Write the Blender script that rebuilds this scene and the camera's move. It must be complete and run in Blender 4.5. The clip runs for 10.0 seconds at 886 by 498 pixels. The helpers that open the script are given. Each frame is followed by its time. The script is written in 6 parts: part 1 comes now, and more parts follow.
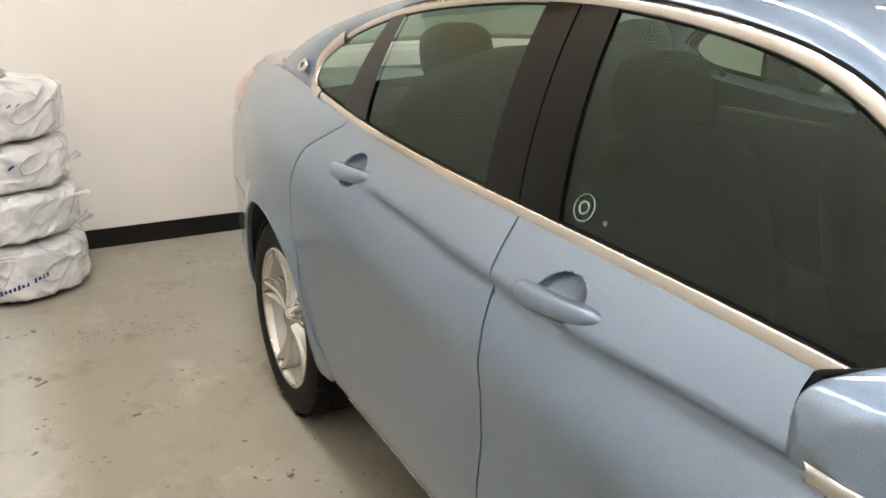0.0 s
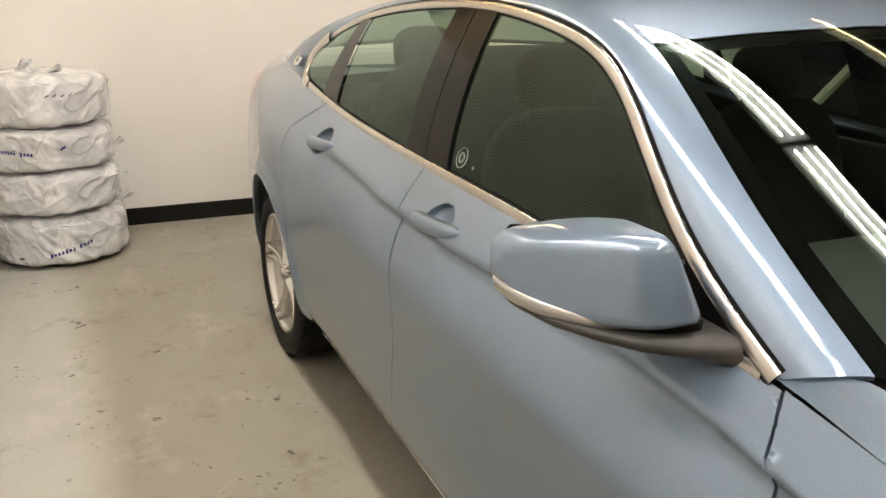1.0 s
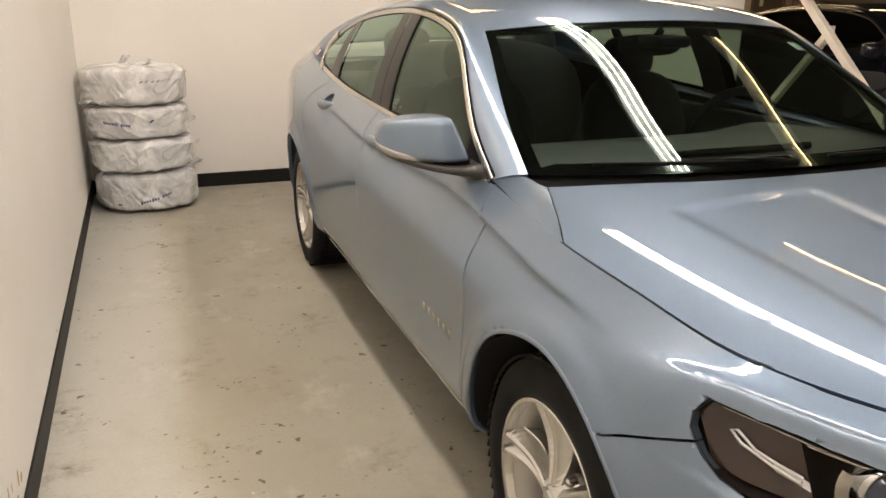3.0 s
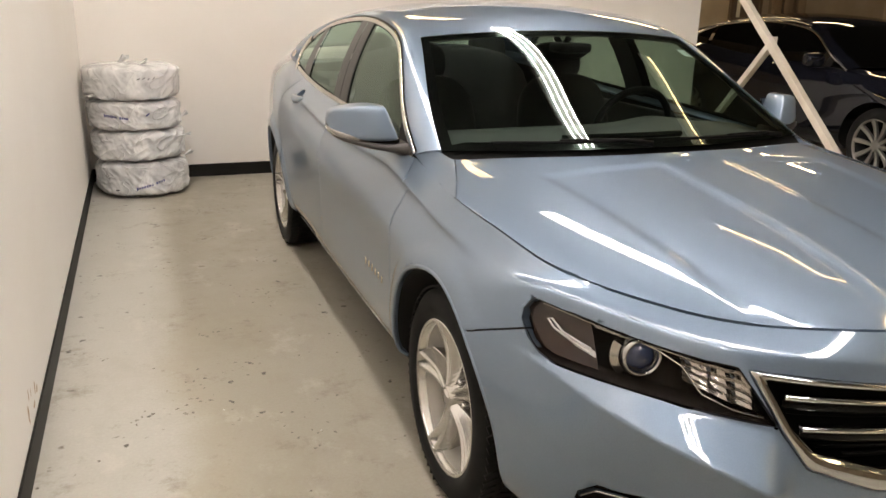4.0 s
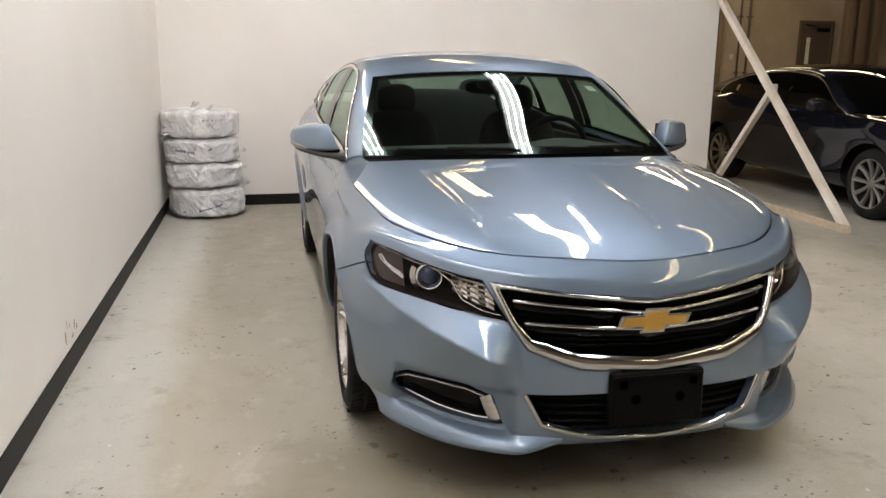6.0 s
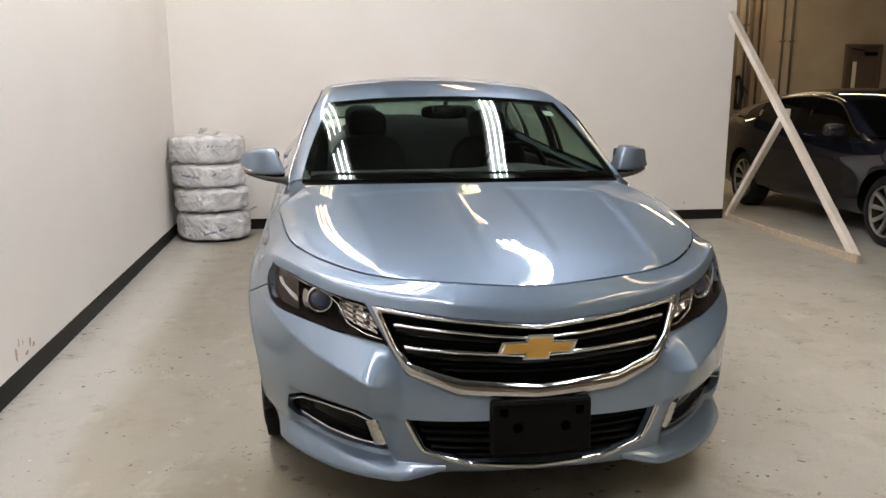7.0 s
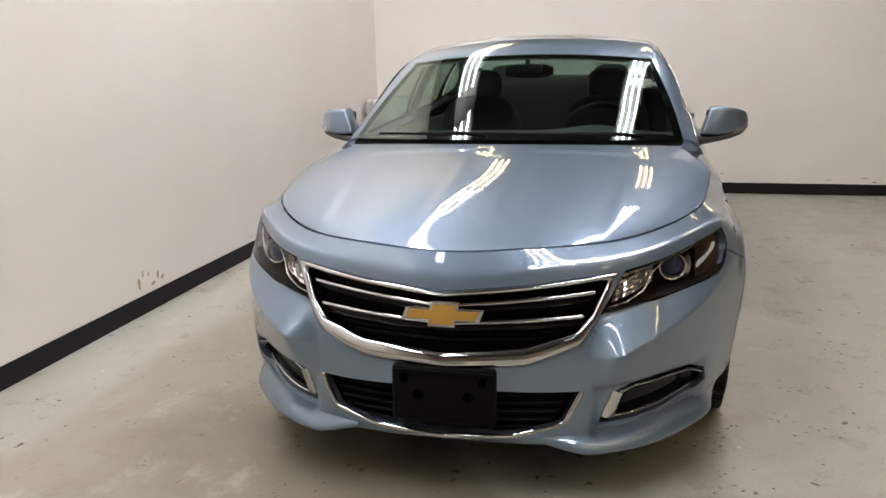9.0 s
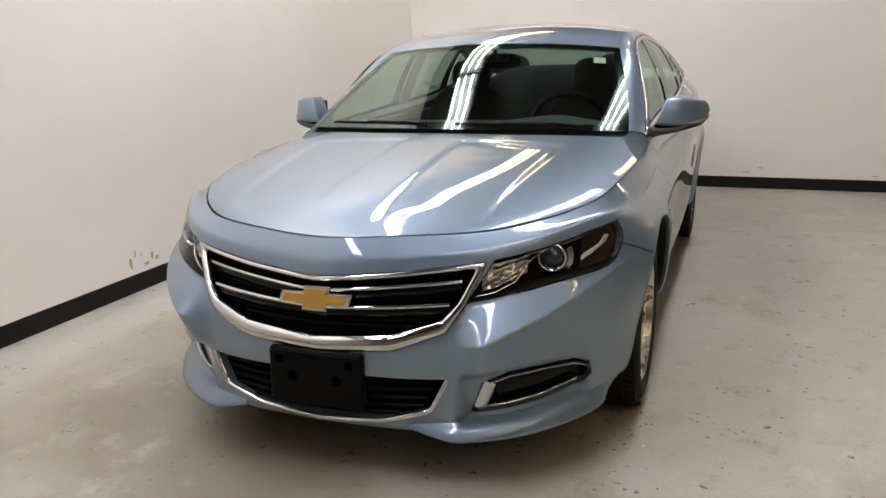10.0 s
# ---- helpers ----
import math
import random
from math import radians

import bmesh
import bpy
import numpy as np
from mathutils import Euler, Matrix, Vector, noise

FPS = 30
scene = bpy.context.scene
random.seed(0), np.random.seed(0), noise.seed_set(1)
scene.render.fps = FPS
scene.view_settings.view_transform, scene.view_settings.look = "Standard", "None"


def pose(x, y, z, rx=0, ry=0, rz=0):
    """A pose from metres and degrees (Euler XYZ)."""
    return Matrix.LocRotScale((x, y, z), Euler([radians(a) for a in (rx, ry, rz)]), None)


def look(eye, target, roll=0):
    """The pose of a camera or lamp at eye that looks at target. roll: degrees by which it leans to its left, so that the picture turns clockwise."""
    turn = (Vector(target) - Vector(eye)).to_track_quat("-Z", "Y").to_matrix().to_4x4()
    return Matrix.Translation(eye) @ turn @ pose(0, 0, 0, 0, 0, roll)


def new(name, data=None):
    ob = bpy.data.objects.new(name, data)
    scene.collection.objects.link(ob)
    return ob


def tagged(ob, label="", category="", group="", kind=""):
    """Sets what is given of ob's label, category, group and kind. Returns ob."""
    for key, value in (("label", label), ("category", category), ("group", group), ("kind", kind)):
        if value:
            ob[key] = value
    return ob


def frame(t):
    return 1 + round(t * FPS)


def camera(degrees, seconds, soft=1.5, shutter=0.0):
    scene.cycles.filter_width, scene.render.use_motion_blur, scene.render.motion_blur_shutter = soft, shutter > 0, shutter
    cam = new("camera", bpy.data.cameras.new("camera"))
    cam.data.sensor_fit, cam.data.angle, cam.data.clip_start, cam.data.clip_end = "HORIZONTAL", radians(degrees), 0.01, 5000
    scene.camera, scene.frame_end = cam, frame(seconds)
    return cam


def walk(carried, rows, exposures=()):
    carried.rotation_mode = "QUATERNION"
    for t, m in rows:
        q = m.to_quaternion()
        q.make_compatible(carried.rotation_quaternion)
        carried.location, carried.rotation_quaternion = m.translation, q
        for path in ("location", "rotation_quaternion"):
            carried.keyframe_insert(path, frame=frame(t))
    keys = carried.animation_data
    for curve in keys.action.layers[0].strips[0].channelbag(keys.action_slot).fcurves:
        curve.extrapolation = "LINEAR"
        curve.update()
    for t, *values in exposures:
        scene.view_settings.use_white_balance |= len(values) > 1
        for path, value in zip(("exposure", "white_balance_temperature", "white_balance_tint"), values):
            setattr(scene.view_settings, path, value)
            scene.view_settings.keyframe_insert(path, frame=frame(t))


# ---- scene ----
cam = camera(57.9, 10.0)
PATH = [
    (0, (-1.571, 0.455, 1.401), (-0.671, 2.12, 0.755), 0.6),
    (0.5, (-1.571, 0.169, 1.399), (-0.705, 1.861, 0.78), 1.4),
    (1, (-1.539, -0.106, 1.403), (-0.74, 1.619, 0.781), 1.0),
    (1.5, (-1.575, -0.406, 1.392), (-0.789, 1.325, 0.771), 0.2),
    (2, (-1.613, -0.723, 1.406), (-0.841, 1.016, 0.79), 0.3),
    (2.2, (-1.615, -0.851, 1.414), (-0.878, 0.902, 0.795), 0.4),
    (3.5, (-1.66, -1.703, 1.435), (-1.0, 0.087, 0.836), 0.4),
    (4, (-1.643, -2.001, 1.452), (-0.968, -0.214, 0.86), 1.2),
    (4.5, (-1.569, -2.327, 1.428), (-0.947, -0.514, 0.858), 1.4),
    (5, (-1.505, -2.621, 1.394), (-0.948, -0.781, 0.841), 0.6),
    (6.5, (-0.917, -3.202, 1.393), (-0.546, -1.28, 0.983), 0.6),
    (7, (-0.631, -3.206, 1.386), (-0.344, -1.266, 0.993), 0.1),
    (7.5, (-0.344, -3.255, 1.392), (-0.244, -1.298, 0.992), -1.0),
    (8, (-0.066, -3.248, 1.376), (-0.171, -1.295, 0.956), -0.8),
    (8.5, (0.216, -3.175, 1.367), (-0.06, -1.247, 0.914), -0.7),
    (9, (0.528, -3.121, 1.36), (0.074, -1.232, 0.886), -1.2),
    (9.5, (0.869, -3.095, 1.359), (0.281, -1.247, 0.869), -0.9),
    (10, (1.17, -2.962, 1.34), (0.491, -1.146, 0.85), -1.4),
]
EXPOSURES = [(0, 0.54, 6450, 12), (1.0, 0.40, 6900, 12), (2.0, 0.32, 7350, 14), (3.5, 0.25, 6950, 15), (4.5, 0.31, 6680, 14), (5.0, 0.29, 6550, 14), (6.5, 0.23, 6130, 14), (7.5, 0.20, 6120, 15), (10.0, 0.16, 6150, 14)]
walk(cam, [(t, look(eye, target, roll)) for t, eye, target, roll in PATH], EXPOSURES)

# ---- world and lights ----
world = bpy.data.worlds.new("world")
scene.world = world
world.use_nodes = True
world.node_tree.nodes["Background"].inputs[0].default_value = (0.9, 0.82, 0.7, 1)
world.node_tree.nodes["Background"].inputs[1].default_value = 0.02
scene.view_settings.exposure = 0.0

TAU = math.tau


# ---- materials ----
def principled(name, colour, rough=0.5, metal=0.0, **more):
    m = bpy.data.materials.new(name)
    m.use_nodes = True
    b = m.node_tree.nodes["Principled BSDF"]
    b.inputs["Base Color"].default_value = (*colour, 1)
    b.inputs["Roughness"].default_value = rough
    b.inputs["Metallic"].default_value = metal
    for key, value in more.items():
        b.inputs[key.replace("_", " ")].default_value = value
    return m


def node(m, kind, **values):
    n = m.node_tree.nodes.new(kind)
    for key, value in values.items():
        if key in n.inputs:
            n.inputs[key].default_value = value
    return n


def link(m, a, b):
    m.node_tree.links.new(a, b)


def coords(m, scale=(1, 1, 1)):
    c = node(m, "ShaderNodeTexCoord")
    p = node(m, "ShaderNodeMapping")
    p.inputs["Scale"].default_value = scale
    link(m, c.outputs["Object"], p.inputs["Vector"])
    return p.outputs["Vector"]


def noise_tex(m, vector, scale, detail=4, rough=0.55):
    n = node(m, "ShaderNodeTexNoise", Scale=scale, Detail=detail, Roughness=rough)
    link(m, vector, n.inputs["Vector"])
    return n.outputs["Fac"]


def ramp(m, fac, stops):
    r = node(m, "ShaderNodeValToRGB")
    els = r.color_ramp.elements
    while len(els) < len(stops):
        els.new(0.5)
    for e, (p, c) in zip(els, stops):
        e.position = p
        e.color = (*c, 1) if len(c) == 3 else c
    link(m, fac, r.inputs["Fac"])
    return r.outputs["Color"]


def mix(m, fac, a, b, how="MIX"):
    n = node(m, "ShaderNodeMix")
    n.data_type, n.blend_type = "RGBA", how
    for value, slot in ((fac, 0), (a, 6), (b, 7)):
        if hasattr(value, "is_linked"):
            link(m, value, n.inputs[slot])
        else:
            n.inputs[slot].default_value = value if slot == 0 else (*value, 1)
    return n.outputs[2]


def bump(m, fac, strength, distance):
    n = node(m, "ShaderNodeBump", Strength=strength, Distance=distance)
    link(m, fac, n.inputs["Height"])
    link(m, n.outputs["Normal"], m.node_tree.nodes["Principled BSDF"].inputs["Normal"])


def base(m):
    return m.node_tree.nodes["Principled BSDF"].inputs


def grey(v):
    return (v, v, v)


# blue-silver metallic paint under clear coat
PAINT = principled("blue_silver_paint", (0.30, 0.39, 0.50), 0.43, 0.55, Coat_Weight=1.0, Coat_Roughness=0.006, Coat_IOR=1.62)
v = coords(PAINT)
flake = noise_tex(PAINT, v, 900, 1)
link(PAINT, ramp(PAINT, flake, [(0.3, (0.139, 0.192, 0.264)), (0.7, (0.183, 0.246, 0.332))]), base(PAINT)["Base Color"])

CHROME = principled("chrome", grey(0.56), 0.09, 1.0)
SATIN = principled("satin_bright_trim", (0.60, 0.57, 0.53), 0.24, 1.0)
ALLOY = principled("machined_alloy", (0.66, 0.645, 0.61), 0.24, 0.85)
BLACK_GLOSS = principled("black_gloss", grey(0.003), 0.12, Specular_IOR_Level=0.18)
BLACK_PLASTIC = principled("black_plastic", grey(0.004), 0.5, Specular_IOR_Level=0.06)
vp = coords(BLACK_PLASTIC)
bump(BLACK_PLASTIC, noise_tex(BLACK_PLASTIC, vp, 500, 2), 0.15, 0.001)
DARK_VOID = principled("dark_underbody", grey(0.006), 0.9)
RUBBER = principled("tyre_rubber", grey(0.010), 0.75, Specular_IOR_Level=0.25)
vr = coords(RUBBER)
link(RUBBER, ramp(RUBBER, noise_tex(RUBBER, vr, 9, 5), [(0.3, grey(0.004)), (0.75, grey(0.013))]), base(RUBBER)["Base Color"])
GOLD = principled("gold_emblem", (0.62, 0.37, 0.085), 0.3, 0.7)
AMBER = principled("amber_lens", (0.030, 0.013, 0.009), 0.2, Coat_Weight=0.6)
RED_LENS = principled("red_lens", (0.5, 0.02, 0.02), 0.15, Coat_Weight=1.0)
SIGNAL_LENS = principled("clear_signal_lens", (0.42, 0.40, 0.38), 0.18, 0.6, Coat_Weight=0.8)
WHITE_LENS = principled("white_lens", (0.7, 0.7, 0.68), 0.2, Coat_Weight=0.6)
FABRIC = principled("dark_seat_cloth", (0.017, 0.017, 0.018), 0.9)
vf = coords(FABRIC)
bump(FABRIC, noise_tex(FABRIC, vf, 30, 2), 0.1, 0.002)
DASH_TOP = principled("grey_dashboard_top", (0.042, 0.045, 0.043), 0.55)
DASH = principled("dashboard_vinyl", (0.012, 0.012, 0.013), 0.6)
HEADLINER = principled("grey_headliner", (0.27, 0.26, 0.24), 0.95)


def pane(name, tint, ior=1.5, sheen=(1, 1, 1), peak=0.95):
    """Thin glass: tinted straight-through light with a mirror coat by Fresnel."""
    m = bpy.data.materials.new(name)
    m.use_nodes = True
    nt = m.node_tree
    nt.nodes.remove(nt.nodes["Principled BSDF"])
    clear = node(m, "ShaderNodeBsdfTransparent", Color=(*tint, 1))
    shine = node(m, "ShaderNodeBsdfGlossy", Color=(*sheen, 1), Roughness=0.0)
    f = node(m, "ShaderNodeLayerWeight", Blend=0.5)
    power = node(m, "ShaderNodeMath")
    power.operation = "POWER"
    link(m, f.outputs["Facing"], power.inputs[0])
    power.inputs[1].default_value = 4.7
    gloss = node(m, "ShaderNodeMath")
    gloss.operation = "MULTIPLY_ADD"
    r0 = 1.45 * ((ior - 1) / (ior + 1)) ** 2
    link(m, power.outputs[0], gloss.inputs[0])
    gloss.inputs[1].default_value, gloss.inputs[2].default_value = peak - r0, r0
    blend = node(m, "ShaderNodeMixShader")
    link(m, gloss.outputs[0], blend.inputs[0])
    link(m, clear.outputs[0], blend.inputs[1])
    link(m, shine.outputs[0], blend.inputs[2])
    link(m, blend.outputs[0], nt.nodes["Material Output"].inputs["Surface"])
    return m


WINDSHIELD = pane("windshield_glass", (0.47, 0.58, 0.51), 1.5, (0.9, 1.0, 0.94))
SIDE_GLASS = pane("tinted_side_glass", (0.48, 0.58, 0.50), 1.45, (0.74, 0.90, 0.79))
LENS = pane("clear_lens", (0.9, 0.9, 0.9), 1.14, (1, 1, 1), 0.5)

# painted wall with faint roller marks and stains
WALL = principled("cream_wall_paint", (0.80, 0.76, 0.70), 0.55)
vw = coords(WALL)
big = noise_tex(WALL, vw, 1.1, 5)
fine = noise_tex(WALL, vw, 22, 3)
c1 = ramp(WALL, big, [(0.3, (0.83, 0.795, 0.745)), (0.7, (0.87, 0.84, 0.795))])
link(WALL, c1, base(WALL)["Base Color"])
bump(WALL, fine, 0.05, 0.003)
BASEBOARD = principled("black_rubber_baseboard", (0.008, 0.007, 0.006), 0.55, Specular_IOR_Level=0.25)
# sealed concrete: cloudy tone, brown stains, worn pale patches, dark and pale specks
FLOOR = principled("sealed_concrete", (0.36, 0.35, 0.31), 0.42)
vf2 = coords(FLOOR)
n1, n2, n3 = noise_tex(FLOOR, vf2, 0.8, 6, 0.6), noise_tex(FLOOR, vf2, 6, 7, 0.68), noise_tex(FLOOR, vf2, 90, 3, 0.6)
c = ramp(FLOOR, n1, [(0.3, (0.315, 0.295, 0.235)), (0.7, (0.45, 0.43, 0.365))])
c = mix(FLOOR, 0.32, c, ramp(FLOOR, n2, [(0.3, (0.27, 0.25, 0.20)), (0.68, (0.47, 0.455, 0.41))]))
c = mix(FLOOR, 0.12, c, ramp(FLOOR, n3, [(0.3, grey(0.16)), (0.7, grey(0.6))]))
stain = noise_tex(FLOOR, coords(FLOOR, (1.0, 0.7, 1.0)), 1.7, 8, 0.72)
c = mix(FLOOR, ramp(FLOOR, stain, [(0.52, grey(0.0)), (0.72, grey(0.6))]), c, (0.25, 0.205, 0.135))


def specks(m, scale, size, density_scale, cut, seed):
    """Rare irregular specks: small cells, kept only where a slower noise is high."""
    p = node(m, "ShaderNodeMapping")
    p.inputs["Location"].default_value = (seed, seed * 1.7, 0)
    link(m, coords(m), p.inputs["Vector"])
    warp = node(m, "ShaderNodeTexNoise", Scale=scale * 1.6, Detail=3.0)
    link(m, p.outputs[0], warp.inputs["Vector"])
    add = node(m, "ShaderNodeVectorMath")
    add.operation = "MULTIPLY_ADD"
    link(m, warp.outputs["Color"], add.inputs[0])
    add.inputs[1].default_value = (0.9 / scale, 0.9 / scale, 0)
    link(m, p.outputs[0], add.inputs[2])
    cell = node(m, "ShaderNodeTexVoronoi", Scale=scale, Randomness=1.0)
    link(m, add.outputs[0], cell.inputs["Vector"])
    dot = ramp(m, cell.outputs["Distance"], [(size * 0.6, grey(1.0)), (size, grey(0.0))])
    keep = ramp(m, noise_tex(m, p.outputs[0], density_scale, 4, 0.7), [(cut, grey(0.0)), (cut + 0.03, grey(1.0))])
    return mix(m, 1.0, dot, keep, "MULTIPLY")


# paler strip by the wall with lamplight painted in, browner lane beside it
sep = node(FLOOR, "ShaderNodeSeparateXYZ")
link(FLOOR, coords(FLOOR), sep.inputs[0])
wob = node(FLOOR, "ShaderNodeMath")
wob.operation = "MULTIPLY_ADD"
link(FLOOR, noise_tex(FLOOR, vf2, 1.6, 6, 0.6), wob.inputs[0])
wob.inputs[1].default_value = 0.5
link(FLOOR, sep.outputs[0], wob.inputs[2])
lane = node(FLOOR, "ShaderNodeMapRange")
link(FLOOR, wob.outputs[0], lane.inputs["Value"])
lane.inputs["From Min"].default_value, lane.inputs["From Max"].default_value = -2.0, 0.0
c = mix(FLOOR, ramp(FLOOR, lane.outputs[0], [(0.26, grey(0.35)), (0.34, grey(0.0))]), c, (0.47, 0.46, 0.42))
c = mix(FLOOR, ramp(FLOOR, lane.outputs[0], [(0.29, grey(0.0)), (0.36, grey(0.62)), (0.60, grey(0.50)), (0.88, grey(0.0))]), c, (0.29, 0.255, 0.185))
# brown dirt and the car's painted-in shade, in front of the parking bay
far = node(FLOOR, "ShaderNodeVectorMath")
far.operation = "DISTANCE"
link(FLOOR, coords(FLOOR, (0.62, 0.85, 0.0)), far.inputs[0])
far.inputs[1].default_value = (-0.34, -0.68, 0)
dirt_shade = node(FLOOR, "ShaderNodeMath")
dirt_shade.operation = "MULTIPLY_ADD"
link(FLOOR, noise_tex(FLOOR, vf2, 1.3, 7, 0.65), dirt_shade.inputs[0])
dirt_shade.inputs[1].default_value = 0.9
link(FLOOR, far.outputs["Value"], dirt_shade.inputs[2])
c = mix(FLOOR, ramp(FLOOR, dirt_shade.outputs[0], [(0.72, grey(0.74)), (1.32, grey(0.0))]), c, (0.185, 0.155, 0.105))
patch = noise_tex(FLOOR, coords(FLOOR, (1.0, 1.0, 1.0)), 4.2, 9, 0.78)
c = mix(FLOOR, ramp(FLOOR, patch, [(0.55, grey(0.0)), (0.67, grey(0.6))]), c, (0.20, 0.165, 0.115))
pale = noise_tex(FLOOR, coords(FLOOR, (1.3, 0.9, 1.0)), 2.9, 7, 0.7)
c = mix(FLOOR, ramp(FLOOR, pale, [(0.56, grey(0.0)), (0.68, grey(0.35))]), c, (0.56, 0.53, 0.47))
c = mix(FLOOR, specks(FLOOR, 9, 0.15, 1.7, 0.55, 21.7), c, (0.12, 0.095, 0.065))
c = mix(FLOOR, specks(FLOOR, 13, 0.17, 2.1, 0.55, 3.1), c, (0.085, 0.075, 0.06))
c = mix(FLOOR, specks(FLOOR, 30, 0.22, 3.0, 0.55, 7.7), c, (0.13, 0.11, 0.085))
c = mix(FLOOR, specks(FLOOR, 10, 0.09, 3.0, 0.60, 12.3), c, (0.62, 0.61, 0.57))
link(FLOOR, c, base(FLOOR)["Base Color"])
link(FLOOR, ramp(FLOOR, n2, [(0.3, grey(0.30)), (0.7, grey(0.55))]), base(FLOOR)["Roughness"])
bump(FLOOR, n2, 0.06, 0.004)
CEILING = principled("dark_ceiling", (0.05, 0.05, 0.048), 0.9)
TAUPE = principled("taupe_block_wall", (0.34, 0.285, 0.22), 0.75)
vtp = coords(TAUPE)
link(TAUPE, ramp(TAUPE, noise_tex(TAUPE, vtp, 1.4, 6), [(0.3, (0.29, 0.24, 0.18)), (0.7, (0.38, 0.32, 0.25))]), base(TAUPE)["Base Color"])
WOOD_WHITE = principled("whitewashed_timber", (0.72, 0.66, 0.58), 0.7)
TUBE = bpy.data.materials.new("fluorescent_tube")
TUBE.use_nodes = True
TUBE.node_tree.nodes.remove(TUBE.node_tree.nodes["Principled BSDF"])
em = node(TUBE, "ShaderNodeEmission", Color=(1.0, 0.965, 0.92, 1), Strength=53.0)
link(TUBE, em.outputs[0], TUBE.node_tree.nodes["Material Output"].inputs["Surface"])
TUBE_WARM = TUBE.copy()
TUBE_WARM.name = "warm_fluorescent_tube"
TUBE_WARM.node_tree.nodes["Emission"].inputs[0].default_value = (1.0, 0.80, 0.46, 1)
TUBE_WARM.node_tree.nodes["Emission"].inputs[1].default_value = 19.0
TUBE_AMBER = TUBE_WARM.copy()
TUBE_AMBER.name = "amber_fluorescent_tube"
TUBE_AMBER.node_tree.nodes["Emission"].inputs[0].default_value = (1.0, 0.72, 0.36, 1)
TUBE_AMBER.node_tree.nodes["Emission"].inputs[1].default_value = 15.0
TUBE_HALL = TUBE_WARM.copy()
TUBE_HALL.name = "hall_fluorescent_tube"
TUBE_HALL.node_tree.nodes["Emission"].inputs[0].default_value = (1.0, 0.76, 0.42, 1)
TUBE_HALL.node_tree.nodes["Emission"].inputs[1].default_value = 28.0
TUBE_DIM = TUBE_WARM.copy()
TUBE_DIM.name = "ageing_fluorescent_tube"
TUBE_DIM.node_tree.nodes["Emission"].inputs[0].default_value = (1.0, 0.95, 0.80, 1)
TUBE_DIM.node_tree.nodes["Emission"].inputs[1].default_value = 24.0
ENAMEL = principled("white_enamel", grey(0.45), 0.5)


# ---- mesh helpers ----
def part(name, bm, material, parent=None, label="", smooth=True):
    me = bpy.data.meshes.new(name)
    bm.to_mesh(me)
    bm.free()
    if smooth:
        for p in me.polygons:
            p.use_smooth = True
    for mat in material if isinstance(material, (list, tuple)) else [material]:
        me.materials.append(mat)
    ob = new(name, me)
    ob.parent = parent
    return tagged(ob, label)


def thing(name, label, category, at=(0, 0, 0), turn=0, group=""):
    ob = new(name)
    ob.matrix_basis = pose(*at, 0, 0, turn)
    return tagged(ob, label, category, group)


def box_bm(x0, y0, z0, x1, y1, z1, bevel=0.0, segs=2, bm=None):
    bm = bm or bmesh.new()
    m = Matrix.Translation(((x0 + x1) / 2, (y0 + y1) / 2, (z0 + z1) / 2)) @ Matrix.Diagonal((x1 - x0, y1 - y0, z1 - z0, 1))
    r = bmesh.ops.create_cube(bm, size=1, matrix=m)
    if bevel:
        es = list({e for w in r["verts"] for e in w.link_edges})
        bmesh.ops.bevel(bm, geom=es, offset=bevel, segments=segs, profile=0.5, affect="EDGES")
    return bm


def cubic(knots, pts):
    """Natural cubic spline through the points at the knots."""
    k, p = np.asarray(knots, float), np.asarray(pts, float)
    n, h = len(k), np.diff(k)
    a = np.zeros((n, n))
    r = np.zeros_like(p)
    a[0, 0] = a[-1, -1] = 1
    for i in range(1, n - 1):
        a[i, i - 1:i + 2] = h[i - 1], 2 * (h[i - 1] + h[i]), h[i]
        r[i] = 6 * ((p[i + 1] - p[i]) / h[i] - (p[i] - p[i - 1]) / h[i - 1])
    m2 = np.linalg.solve(a, r.reshape(n, -1)).reshape(p.shape)

    def at(t):
        t = np.atleast_1d(np.asarray(t, float))
        i = np.clip(np.searchsorted(k, t) - 1, 0, n - 2)
        w = h[i]
        u, s = (k[i + 1] - t) / w, (t - k[i]) / w
        shape = (-1,) + (1,) * (p.ndim - 1)
        u, s, w = u.reshape(shape), s.reshape(shape), w.reshape(shape)
        return u * p[i] + s * p[i + 1] + ((u ** 3 - u) * m2[i] + (s ** 3 - s) * m2[i + 1]) * w * w / 6
    return at


def curve(pts):
    """A spline by chord length, on 0..1."""
    p = np.asarray(pts, float)
    k = np.concatenate([[0], np.cumsum(np.linalg.norm(np.diff(p, axis=0), axis=1))])
    return cubic(k / k[-1], p)


def grid_bm(g, close=False, bm=None):
    """A quad grid from an array (rows, columns, 3)."""
    bm = bm or bmesh.new()
    vs = [[bm.verts.new(q) for q in row] for row in g]
    cols = len(g[0])
    for a, b in zip(vs, vs[1:]):
        for j in range(cols if close else cols - 1):
            k = (j + 1) % cols
            bm.faces.new((a[j], a[k], b[k], b[j]))
    return bm


def mirror_x(bm):
    """A mirrored copy across x = 0."""
    out = bm.copy()
    bmesh.ops.scale(out, vec=(-1, 1, 1), verts=out.verts)
    bmesh.ops.reverse_faces(out, faces=out.faces)
    return out


